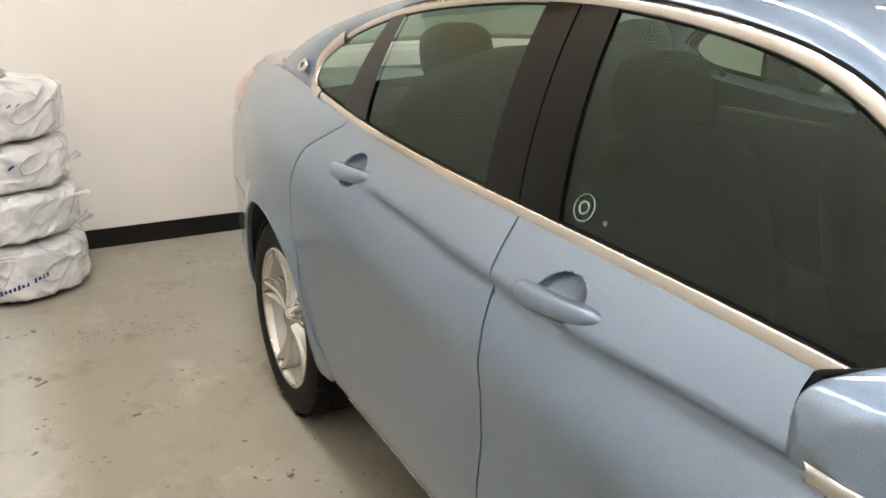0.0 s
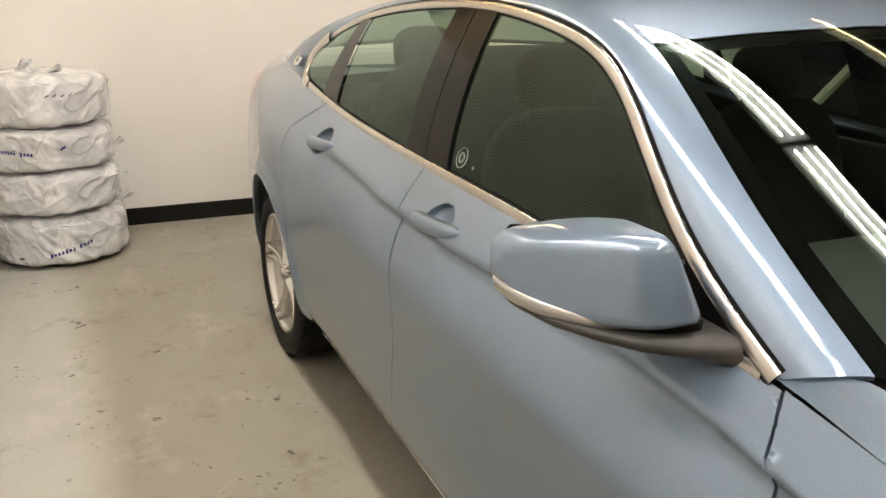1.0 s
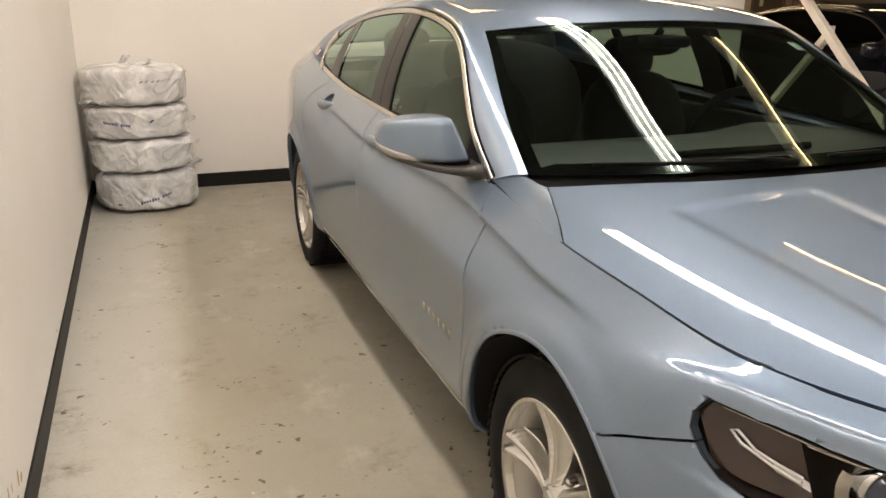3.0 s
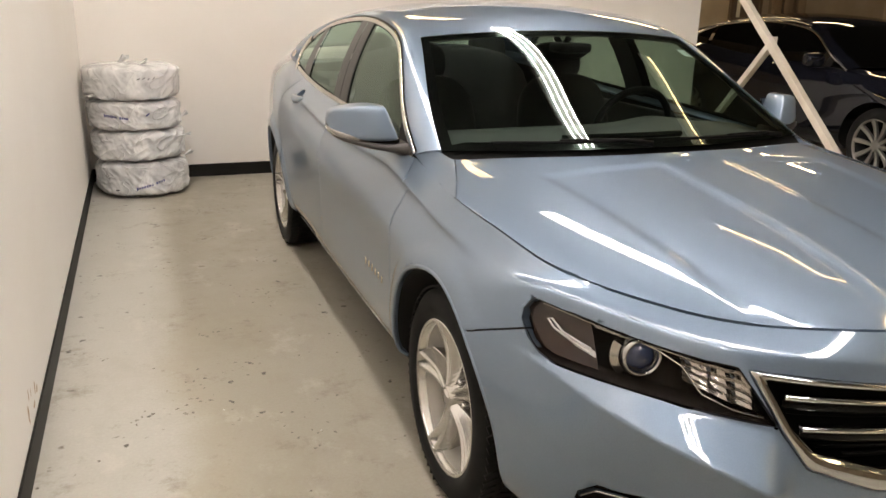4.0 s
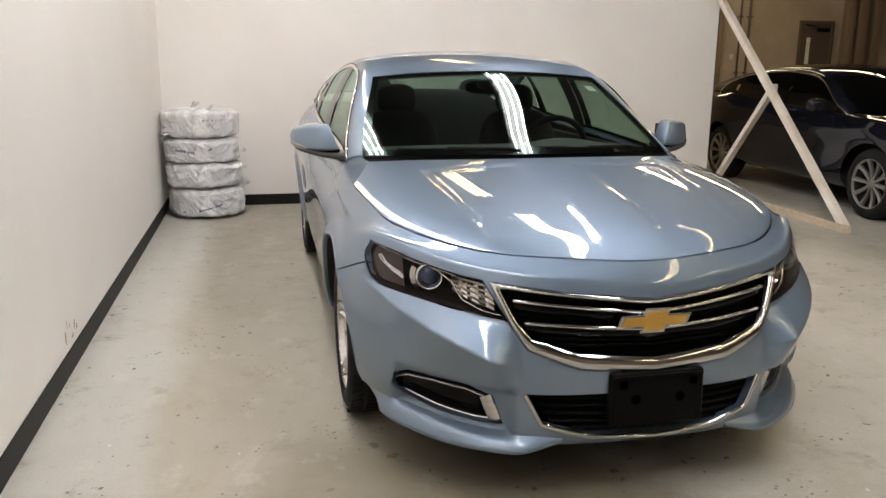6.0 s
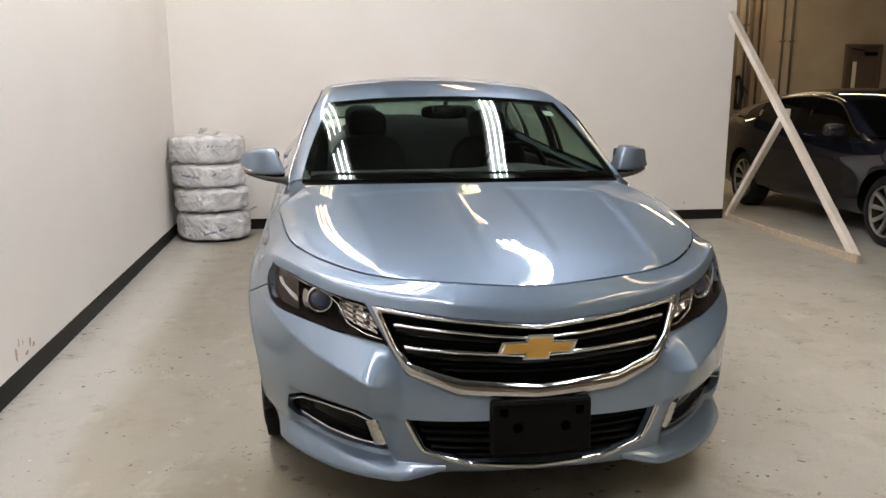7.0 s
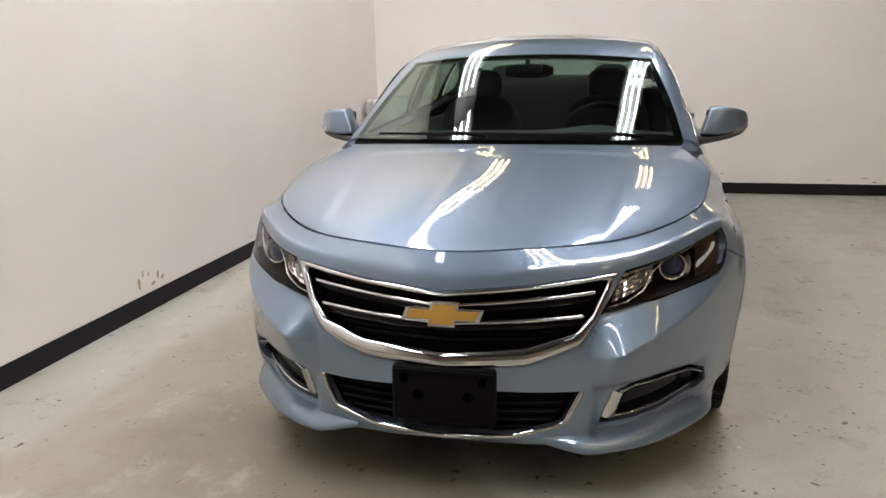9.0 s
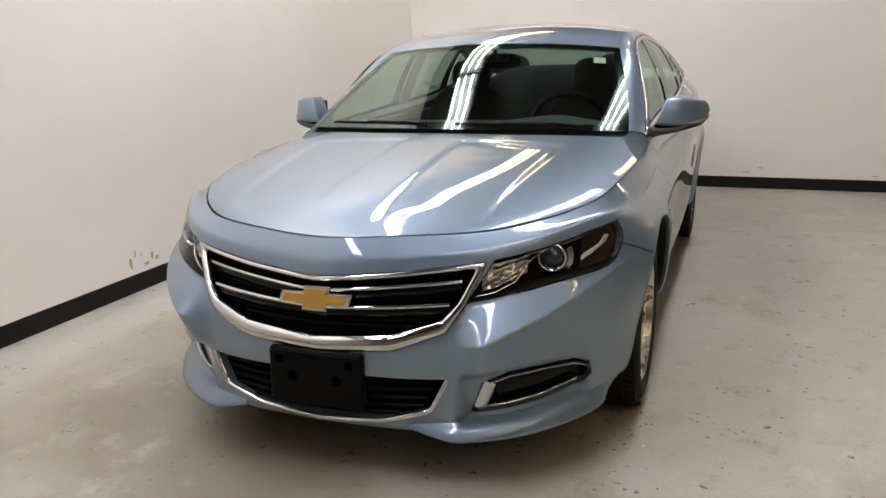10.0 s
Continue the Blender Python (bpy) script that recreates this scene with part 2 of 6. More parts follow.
def tube_bm(path, radius, sides=8, closed=False, bm=None):
    """A round bar along a path of points; radius may be a list."""
    bm = bm or bmesh.new()
    p = [Vector(q) for q in path]
    n = len(p)
    rings = []
    up = Vector((0, 0, 1))
    for i, q in enumerate(p):
        d = (p[(i + 1) % n] - p[i - 1]) if closed else (p[min(i + 1, n - 1)] - p[max(i - 1, 0)])
        d.normalize()
        a = d.cross(up)
        a = a.normalized() if a.length > 1e-4 else Vector((1, 0, 0))
        b = a.cross(d)
        r = radius[i] if isinstance(radius, (list, tuple)) else radius
        rings.append([bm.verts.new(q + r * (math.cos(TAU * j / sides) * a + math.sin(TAU * j / sides) * b)) for j in range(sides)])
    for i in range(n if closed else n - 1):
        a, b = rings[i], rings[(i + 1) % n]
        for j in range(sides):
            k = (j + 1) % sides
            bm.faces.new((a[j], a[k], b[k], b[j]))
    if not closed:
        bm.faces.new(rings[0][::-1])
        bm.faces.new(rings[-1])
    return bm


def lathe_bm(profile, segs=64, axis="x", bm=None):
    """Turns a profile of (along, radius) round the axis."""
    bm = bm or bmesh.new()
    rings = []
    for a, r in profile:
        ring = []
        for j in range(segs):
            c, s = math.cos(TAU * j / segs) * r, math.sin(TAU * j / segs) * r
            ring.append(bm.verts.new({"x": (a, c, s), "y": (c, a, s), "z": (c, s, a)}[axis]))
        rings.append(ring)
    for a, b in zip(rings, rings[1:]):
        for j in range(segs):
            k = (j + 1) % segs
            bm.faces.new((a[j], a[k], b[k], b[j]))
    return bm


def inside(p, poly):
    """Whether the 2D point lies in the polygon."""
    x, y = p
    c = False
    for (x0, y0), (x1, y1) in zip(poly, poly[1:] + poly[:1]):
        if (y0 > y) != (y1 > y) and x < (x1 - x0) * (y - y0) / (y1 - y0) + x0:
            c = not c
    return c


def score(bm, line, axis, closed=False, pad=0.03, where=None):
    """Splits faces along a 2D line, seen along the axis ("x": (y, z), "y": (x, z))."""
    pairs = list(zip(line, line[1:] + line[:1])) if closed else list(zip(line, line[1:]))
    drop = {"x": 0, "y": 1, "z": 2}[axis]
    ia, ib = [i for i in range(3) if i != drop]
    for p, q in pairs:
        lo = [min(p[0], q[0]) - pad, min(p[1], q[1]) - pad]
        hi = [max(p[0], q[0]) + pad, max(p[1], q[1]) + pad]
        faces = []
        for f in bm.faces:
            c = f.calc_center_median()
            if lo[0] < c[ia] < hi[0] and lo[1] < c[ib] < hi[1] and (where is None or where(c)):
                faces.append(f)
        if not faces:
            continue
        co, no = [0, 0, 0], [0, 0, 0]
        co[ia], co[ib] = p
        no[ia], no[ib] = -(q[1] - p[1]), q[0] - p[0]
        geom = faces + list({e for f in faces for e in f.edges}) + list({w for f in faces for w in f.verts})
        bmesh.ops.bisect_plane(bm, geom=geom, dist=1e-5, plane_co=co, plane_no=no)


def take(bm, test):
    """A new bmesh of the faces whose centre passes the test."""
    out = bmesh.new()
    made = {}
    for f in bm.faces:
        if test(f.calc_center_median()):
            vs = []
            for w in f.verts:
                if w not in made:
                    made[w] = out.verts.new(w.co)
                vs.append(made[w])
            try:
                out.faces.new(vs)
            except ValueError:
                pass
    bmesh.ops.recalc_face_normals(out, faces=out.faces)
    return out


def outward(bm, middle=(0, 1.5, 0.5)):
    """Turns the faces away from a middle point, by majority."""
    m = Vector(middle)
    bm.normal_update()
    s = sum((f.normal.dot(f.calc_center_median() - m) > 0) * f.calc_area() for f in bm.faces)
    if s < 0.5 * sum(f.calc_area() for f in bm.faces):
        bmesh.ops.reverse_faces(bm, faces=bm.faces)
    return bm


def panel(bm, gap=0.0025, lip=0.03, keep=None, slim=None):
    """A pressed panel: its rim drawn in by half the shut gap and turned inwards."""
    outward(bm)
    bm.normal_update()
    rim = [e for e in bm.edges if len(e.link_faces) == 1 and not (keep and keep((e.verts[0].co + e.verts[1].co) / 2))]
    shift = {}
    for e in rim:
        f = e.link_faces[0]
        d = (e.verts[1].co - e.verts[0].co).normalized()
        n = f.normal.cross(d)
        if n.dot(f.calc_center_median() - e.verts[0].co) < 0:
            n = -n
        for w in e.verts:
            shift.setdefault(w, []).append(n)
    normals = {w: w.normal.copy() for w in shift}
    for w, ns in shift.items():
        s = sum(ns, Vector())
        if s.length > 1e-6:
            w.co += s.normalized() * (.0022 if slim and slim(w.co) else gap)
    low = {w: bm.verts.new(w.co - normals[w] * lip) for w in shift}
    for e in rim:
        e.smooth = False
        a, b = e.verts
        try:
            bm.faces.new((a, b, low[b], low[a]))
        except ValueError:
            pass
    bmesh.ops.recalc_face_normals(bm, faces=bm.faces)
    outward(bm)
    return bm


# ---- the room ----
WX, WY, WEND, CEIL, PARTITION, HALL_Y = -2.062, 4.905, 3.65, 4.3, 2.44, 12.0


def slab(name, bm, material, label):
    return tagged(part(name, bm, material, None, label, smooth=False), kind="structure")


slab("floor", box_bm(WX - 0.2, -9, -0.2, 14, 14, 0), FLOOR, "worn grey sealed concrete floor with stains")
slab("wall_west", box_bm(WX - 0.15, -9, 0, WX, HALL_Y, CEIL), WALL, "cream painted plain wall with scuffs")
slab("wall_north", box_bm(WX, WY, 0, WEND, WY + 0.12, PARTITION), WALL, "cream painted partition wall with open end")
slab("wall_far_north", box_bm(WX - 0.15, HALL_Y, 0, 14, HALL_Y + .2, CEIL), TAUPE, "taupe painted hall wall with columns")
slab("wall_east", box_bm(14, -9, 0, 14.2, HALL_Y, CEIL), TAUPE, "plain taupe hall wall")
slab("wall_south", box_bm(WX - 0.15, -9.2, 0, 14.2, -9, CEIL), TAUPE, "plain taupe hall wall")
slab("ceiling", box_bm(WX - 0.2, -9.2, CEIL, 14.2, HALL_Y + .2, CEIL + 0.2), CEILING, "dull grey hall ceiling")
slab("baseboard_west", box_bm(WX, -9, 0, WX + 0.008, WY - 0.008, 0.105, 0.003), BASEBOARD, "black rubber baseboard strip")
slab("baseboard_north", box_bm(WX, WY - 0.008, 0, WEND, WY, 0.105, 0.003), BASEBOARD, "black rubber baseboard strip")


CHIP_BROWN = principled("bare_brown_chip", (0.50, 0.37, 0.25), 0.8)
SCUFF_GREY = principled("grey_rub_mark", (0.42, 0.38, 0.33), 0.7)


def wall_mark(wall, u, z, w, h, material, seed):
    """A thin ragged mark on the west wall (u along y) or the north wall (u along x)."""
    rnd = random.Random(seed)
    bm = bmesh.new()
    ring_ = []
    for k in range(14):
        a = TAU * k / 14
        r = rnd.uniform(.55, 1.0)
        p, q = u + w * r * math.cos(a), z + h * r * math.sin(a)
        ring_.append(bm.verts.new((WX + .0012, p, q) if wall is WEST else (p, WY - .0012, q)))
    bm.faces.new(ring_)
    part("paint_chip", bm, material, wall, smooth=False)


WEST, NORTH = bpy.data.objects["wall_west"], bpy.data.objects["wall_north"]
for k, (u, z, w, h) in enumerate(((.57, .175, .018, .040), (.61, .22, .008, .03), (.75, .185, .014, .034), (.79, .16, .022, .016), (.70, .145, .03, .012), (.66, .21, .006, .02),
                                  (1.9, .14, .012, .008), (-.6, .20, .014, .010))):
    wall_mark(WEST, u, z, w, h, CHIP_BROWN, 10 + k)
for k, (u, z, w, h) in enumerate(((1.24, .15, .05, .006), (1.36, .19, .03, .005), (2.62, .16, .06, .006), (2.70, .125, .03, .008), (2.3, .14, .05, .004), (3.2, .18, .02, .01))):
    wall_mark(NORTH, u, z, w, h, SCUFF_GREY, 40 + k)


# ---- lamps on the ceiling ----
def ceiling_lamp(x, y, length, tube, z=CEIL - 0.30, tubes=(-0.10, 0, 0.10), radius=0.013):
    lamp = thing("ceiling_lamp", "white fluorescent batten with lit tubes", "lamp", (x, y, z), group="ceiling lamps")
    part("housing", box_bm(-0.16, -length / 2, 0.03, 0.16, length / 2, 0.10, 0.01), ENAMEL, lamp)
    for dx in tubes:
        part("tube", tube_bm([(dx, -length / 2 + 0.03, 0), (dx, length / 2 - 0.03, 0)], radius, 10), tube, lamp, "lit fluorescent tube")
    for dy in (-0.45, 0.45):
        part("hanger", tube_bm([(0, dy, 0.1), (0, dy, CEIL - z)], 0.006, 6), ENAMEL, lamp)
    return lamp


LAMP_ROWS = ((-1.28, 1.65, TUBE), (1.15, 2.55, TUBE), (3.3, 2.2, TUBE_AMBER))
for lx, y0, tube in LAMP_ROWS:
    # the white rows' unseen k = -2 lamps are added to light the car's front
    for k in range(-2 if tube is TUBE else -1, 2):
        if not (lx < 3.2 and y0 + 2.44 * k > 3.8) and not (lx == 3.3 and k > 0):
            ceiling_lamp(lx, y0 + 2.44 * k, 2.4, tube, tubes=(0,) if lx == 3.3 else (-0.10, 0, 0.10))

for lx in (5.0, 7.6):
    for ly, run in ((7.45, 2.4), (9.9, 2.4), (11.5, .75)):
        ceiling_lamp(lx, ly, run, TUBE_HALL, z=3.5, tubes=(0,), radius=.036)
for lx in (-1.28, 1.15):
    ceiling_lamp(lx, 6.6, 2.4, TUBE_AMBER)
ceiling_lamp(-1.28, 4.09, 2.4, TUBE_DIM)
# unseen warm lamps, added to brighten the nose and floor from the south-east
for lx, ly in ((3.3, -2.7), (3.3, -5.14), (5.7, -2.7), (5.7, -5.14)):
    ceiling_lamp(lx, ly, 2.4, TUBE_WARM)


# ---- the parked saloon ----
car = thing("car", "light blue-silver metallic saloon car with chrome trim, parked", "car")

# half outlines at seven heights, from the front middle round the flank to the rear middle
OUT_LIP = [(0, -.90, .195), (.26, -.88, .190), (.47, -.79, .176), (.62, -.63, .176), (.74, -.40, .188), (.82, -.2, .21), (.83, .1, .25), (.815, .55, .25),
           (.815, 1.6, .25), (.815, 2.3, .255), (.82, 2.84, .26), (.79, 3.4, .25), (.67, 3.80, .26), (.44, 3.99, .26), (0, 4.03, .26)]
OUT_LOW = [(0, -.955, .25), (.26, -.935, .25), (.49, -.855, .245), (.68, -.70, .26), (.83, -.46, .275), (.897, -.2, .295), (.90, .1, .325), (.885, .55, .325),
           (.885, 1.6, .325), (.885, 2.3, .33), (.89, 2.84, .33), (.84, 3.4, .34), (.71, 3.83, .36), (.46, 4.05, .36), (0, 4.09, .36)]
OUT_MID = [(0, -.965, .40), (.26, -.945, .40), (.49, -.865, .40), (.69, -.715, .42), (.852, -.475, .44), (.922, -.2, .45), (.926, .1, .47), (.905, .55, .48),
           (.91, 1.6, .48), (.91, 2.3, .49), (.915, 2.84, .50), (.855, 3.4, .50), (.725, 3.85, .52), (.48, 4.07, .52), (0, 4.11, .52)]
OUT_WIDE = [(0, -.955, .53), (.26, -.935, .53), (.485, -.86, .54), (.685, -.71, .56), (.85, -.475, .58), (.922, -.2, .60), (.930, .1, .62), (.910, .55, .64),
            (.914, 1.6, .64), (.916, 2.3, .65), (.925, 2.84, .67), (.858, 3.4, .68), (.73, 3.85, .70), (.48, 4.06, .70), (0, 4.10, .70)]
OUT_LAMP = [(0, -.925, .675), (.26, -.89, .695), (.50, -.80, .727), (.67, -.65, .755), (.815, -.43, .783), (.886, -.2, .745), (.908, .1, .768), (.912, .55, .785),
            (.922, 1.6, .81), (.924, 2.3, .83), (.920, 2.84, .86), (.845, 3.4, .87), (.715, 3.84, .88), (.47, 4.03, .88), (0, 4.07, .88)]
OUT_SHOULDER = [(0, -.905, .735), (.26, -.87, .75), (.483, -.780, .768), (.645, -.64, .789), (.786, -.42, .814), (.830, -.2, .820), (.861, .1, .848), (.850, .55, .890),
                (.885, 1.6, .915), (.89, 2.3, .945), (.88, 2.84, .985), (.808, 3.4, 1.012), (.688, 3.82, 1.0), (.46, 4.02, 1.015), (0, 4.06, 1.01)]
OUT_TOP = [(0, -.875, .79), (.24, -.835, .797), (.45, -.742, .800), (.60, -.612, .814), (.735, -.41, .842), (.785, -.2, .876), (.816, .08, .908), (.80, .53, .952),
           (.80, 1.6, 1.005), (.80, 2.3, 1.04), (.775, 2.84, 1.090), (.705, 3.4, 1.095), (.605, 3.78, 1.085), (.43, 3.97, 1.085), (0, 4.01, 1.09)]
LEVELS = [OUT_LIP, OUT_LOW, OUT_MID, OUT_WIDE, OUT_LAMP, OUT_SHOULDER, OUT_TOP]


def ring_splines():
    ref = np.array(OUT_WIDE)
    k = np.concatenate([[0], np.cumsum(np.linalg.norm(np.diff(ref, axis=0), axis=1))])
    knots = np.concatenate([-k[2:0:-1], k, 2 * k[-1] - k[-2:-4:-1]])
    fs = []
    for lv in LEVELS:
        p = np.array(lv)
        m = p * (-1, 1, 1)
        fs.append(cubic(knots, np.concatenate([m[2:0:-1], p, m[-2:-4:-1]])))
    return fs, k


RING, RING_K = ring_splines()
S_HALF = np.concatenate([np.linspace(0, RING_K[7], 110)[:-1], np.linspace(RING_K[7], RING_K[11], 230)[:-1], np.linspace(RING_K[11], RING_K[-1], 30)])
ROWS_V = np.linspace(0, 6, 55)
HANDLES = ((1.39, 0.935), (2.21, 0.968))


def flank(s, v):
    """Points of the right-hand half shell (x > 0) at the arrays s and v."""
    lv = np.stack([f(s) for f in RING])
    return cubic(np.arange(7), lv)(v)


def smoothstep(a, b, t):
    t = np.clip((t - a) / (b - a), 0, 1)
    return t * t * (3 - 2 * t)


LEDGE_X = [.38, .46, .52, .58, .64, .70, .76, .80, .84, .88]
LEDGE_TOP = np.interp(LEDGE_X, [.38, .46, .58, .70, .79, .88], [.588, .603, .628, .650, .660, .672])
LEDGE_LOW = LEDGE_TOP - np.array([.115, .104, .093, .082, .070, .056, .037, .020, .006, .003])
SHELF = [(float(x), float(z)) for x, z in zip(LEDGE_X[:9], LEDGE_LOW)]
SHELF_TOP = [(float(x), float(z)) for x, z in zip(LEDGE_X[1:8], LEDGE_TOP[1:])]


def pressed(g):
    """Presses the bumper shelf under the headlamps and the handle cups into the plain shell."""
    g = g.copy()
    x, y, z = g[..., 0], g[..., 1], g[..., 2]
    xc = np.clip(x, .38, .88)
    zc, zh = np.interp(xc, LEDGE_X, LEDGE_LOW), np.interp(xc, LEDGE_X, LEDGE_TOP)
    t = (zh - z) / np.maximum(zh - zc, .003)
    below = np.clip((zc - z) / .20, 0, 1)
    push = np.where(t < 0, 0, np.where(t < 1, np.clip(t, 0, 1), (1 - below) ** 1.5)) * 0.80 * (zh - zc)
    push *= smoothstep(.415, .50, x) * (1 - smoothstep(.84, .88, x)) * (y < -.3)
    # pocket round the fog lamp recess
    q = np.maximum(np.abs(z - np.interp(x, [.45, .77], [.312, .335])) / np.interp(x, [.45, .77], [.090, .075]), np.abs(x - .602) / .172)
    push -= 0.042 * (1 - smoothstep(.84, 1.0, q)) * (y < -.3)
    dx, dy = x / 0.9, (y - 0.2)
    n = np.hypot(dx, dy)
    g[..., 0] += push * dx / n * 0.8
    g[..., 1] += push * dy / n
    # fold under the shoulder, from the front handle to the wing
    d = np.interp(y, [-.2, .1, .3, .55, .73, .91, 1.3, 1.61, 1.83, 2.1, 2.3], [.806, .838, .862, .884, .895, .897, .899, .912, .927, .944, .955]) - z
    fold = np.where(d < 0, 0, np.clip(d / .016, 0, 1)) * (1 - smoothstep(.016, .15, d)) * smoothstep(-.22, .25, y) * (1 - .35 * smoothstep(1.1, 1.4, y)) * (1 - smoothstep(2.0, 2.25, y))
    g[..., 0] -= np.where(x > .7, 0.033 * fold, 0)
    # flange round the wheel arches
    for ay in (0.0, 2.837):
        r = np.hypot(y - ay, z - 0.328)
        g[..., 0] += np.where((x > .7) & (z > .30), 0.011 * (1 - smoothstep(.425, .462, r)) * smoothstep(-.42, -.25, y), 0)
    for hy, hz in HANDLES:
        q = ((y - hy + 0.002) / 0.054) ** 2 + ((z - hz + 0.009) / 0.036) ** 2
        g[..., 0] -= np.where(x > .7, 0.050 * np.clip(1 - q, 0, 1) ** 0.4, 0)
    return g


half = flank(S_HALF, ROWS_V)
half[:, 0, 0] = half[:, -1, 0] = 0
ring = np.concatenate([(half * (-1, 1, 1))[:, :0:-1], half[:, :-1]], axis=1)
shell = grid_bm(ring, close=True)
for fold in (*[[(x * sg, z + dz) for x, z in SHELF] for sg in (1, -1) for dz in (-.007, 0, .007)], *[[(x * sg, z + dz) for x, z in SHELF_TOP] for sg in (1, -1) for dz in (-.005, .002)], [(.415, .25), (.415, .6)], [(-.415, .25), (-.415, .6)]):
    score(shell, fold, "y", where=lambda c: c.y < -0.3)
for hy, hz in HANDLES:
    for k in (1.0, 0.88, 0.68):
        score(shell, [(hy - 0.002 + 0.054 * k * math.cos(TAU * i / 36), hz - 0.009 + 0.036 * k * math.sin(TAU * i / 36)) for i in range(36)], "x", closed=True)
place = np.array([w.co for w in shell.verts])
flip = np.where(place[:, :1] < 0, -1, 1) * np.array([[1, 0, 0]]) + np.array([[0, 1, 1]])
for w, co in zip(shell.verts, pressed(place * flip) * flip):
    w.co = co
bmesh.ops.recalc_face_normals(shell, faces=shell.faces)
outward(shell)

from mathutils.bvhtree import BVHTree
SKIN = BVHTree.FromBMesh(shell)


def nose_at(x, z, lift=0.0):
    """The point of the front skin at (x, z), seen from the front, lifted outwards."""
    p, n, _, _ = SKIN.ray_cast(Vector((x, -3, z)), Vector((0, 1, 0)))
    if p is None:
        p, n, _, _ = SKIN.find_nearest(Vector((x, -0.9, z)))
    if n.y > 0:
        n = -n
    return p + n * lift, n


def flank_at(y, z, lift=0.0):
    """The point of the skin on the side x > 0 at (y, z)."""
    p, n, _, _ = SKIN.ray_cast(Vector((3, y, z)), Vector((-1, 0, 0)))
    if p is None:
        p, n, _, _ = SKIN.find_nearest(Vector((0.88, y, z)))
    if n.x < 0:
        n = -n
    return p + n * lift, n


AXLES = (0.0, 2.837)
HUB_Z, TYRE_R, ARCH_R = 0.328, 0.330, 0.392


def circle2(cy, cz, r, n=40, a0=0.0):
    return [(cy + r * math.cos(TAU * i / n + a0), cz + r * math.sin(TAU * i / n + a0)) for i in range(n)]


ARCHES = [circle2(ay, HUB_Z, ARCH_R, 72) for ay in AXLES]
for a in ARCHES:
    score(shell, a, "x", closed=True)
SEAM_FENDER = [(.53, 1.02), (.505, .95), (.470, .88), (.437, .81), (.421, .74), (.420, .66), (.437, .57), (.462, .45), (.49, .285)]
SEAM_DOORS = [(1.63, 1.1), (1.59, 1.0), (1.552, .9), (1.528, .8), (1.520, .7), (1.524, .6), (1.535, .5), (1.550, .4), (1.565, .285)]
SEAM_REAR = [(2.36, 1.12), (2.40, 1.03), (2.50, .96), (2.535, .86), (2.53, .70), (2.48, .56), (2.41, .44), (2.35, .36), (2.31, .285)]
SEAM_BUMPER = [(-.60, .784), (-.48, .737), (-.30, .667), (-.12, .597)]
TAIL = [(3.34, .985), (3.46, 1.055), (4.3, 1.06), (4.3, .86), (3.52, .885)]
score(shell, TAIL, "x", closed=True)
for line in (SEAM_FENDER, SEAM_DOORS, SEAM_REAR, SEAM_BUMPER):
    score(shell, line, "x")
score(shell, [(.2, .285), (2.6, .285)], "x")
score(shell, [(-.43, .74), (-.43, .90)], "x")
score(shell, [(-.52, .775), (-.42, .775)], "x")
score(shell, [(3.45, .2), (3.45, .66)], "x")
score(shell, [(3.3, .66), (4.2, .66)], "x")

# openings in the nose, seen from the front (x, z)
GRILLE = [(-.50, .727), (-.25, .70), (0, .68), (.25, .70), (.50, .727), (.445, .60), (.40, .53), (.25, .475), (0, .455), (-.25, .475), (-.40, .53), (-.445, .60)]
LAMP_TOP = [(.458, .620), (.519, .729), (.60, .742), (.70, .762), (.78, .784), (.815, .791), (.832, .762), (.838, .738)]
LAMP_BOTTOM = [(.458, .616), (.58, .633), (.70, .650), (.805, .662), (.825, .677), (.836, .702), (.838, .732)]
HEADLAMP = LAMP_TOP + LAMP_BOTTOM[::-1]
INTAKE = [(-.40, .385), (-.15, .39), (.15, .39), (.40, .385), (.35, .285), (.21, .245), (0, .228), (-.21, .245), (-.35, .285)]
FOG = [(.77, .375), (.66, .388), (.56, .382), (.488, .355), (.455, .262), (.52, .258), (.64, .268), (.74, .293), (.775, .33)]
LEFT = lambda poly: [(-x, z) for x, z in poly]
nose = lambda c: c.y < -0.3
for poly in (GRILLE, HEADLAMP, LEFT(HEADLAMP), INTAKE, FOG, LEFT(FOG)):
    score(shell, poly, "y", closed=True, where=nose)


def left_of(p, line):
    """How far the point lies behind (y greater than) a seam that runs down."""
    pts = sorted(line, key=lambda q: q[1])
    return p[0] - np.interp(p[1], [q[1] for q in pts], [q[0] for q in pts])


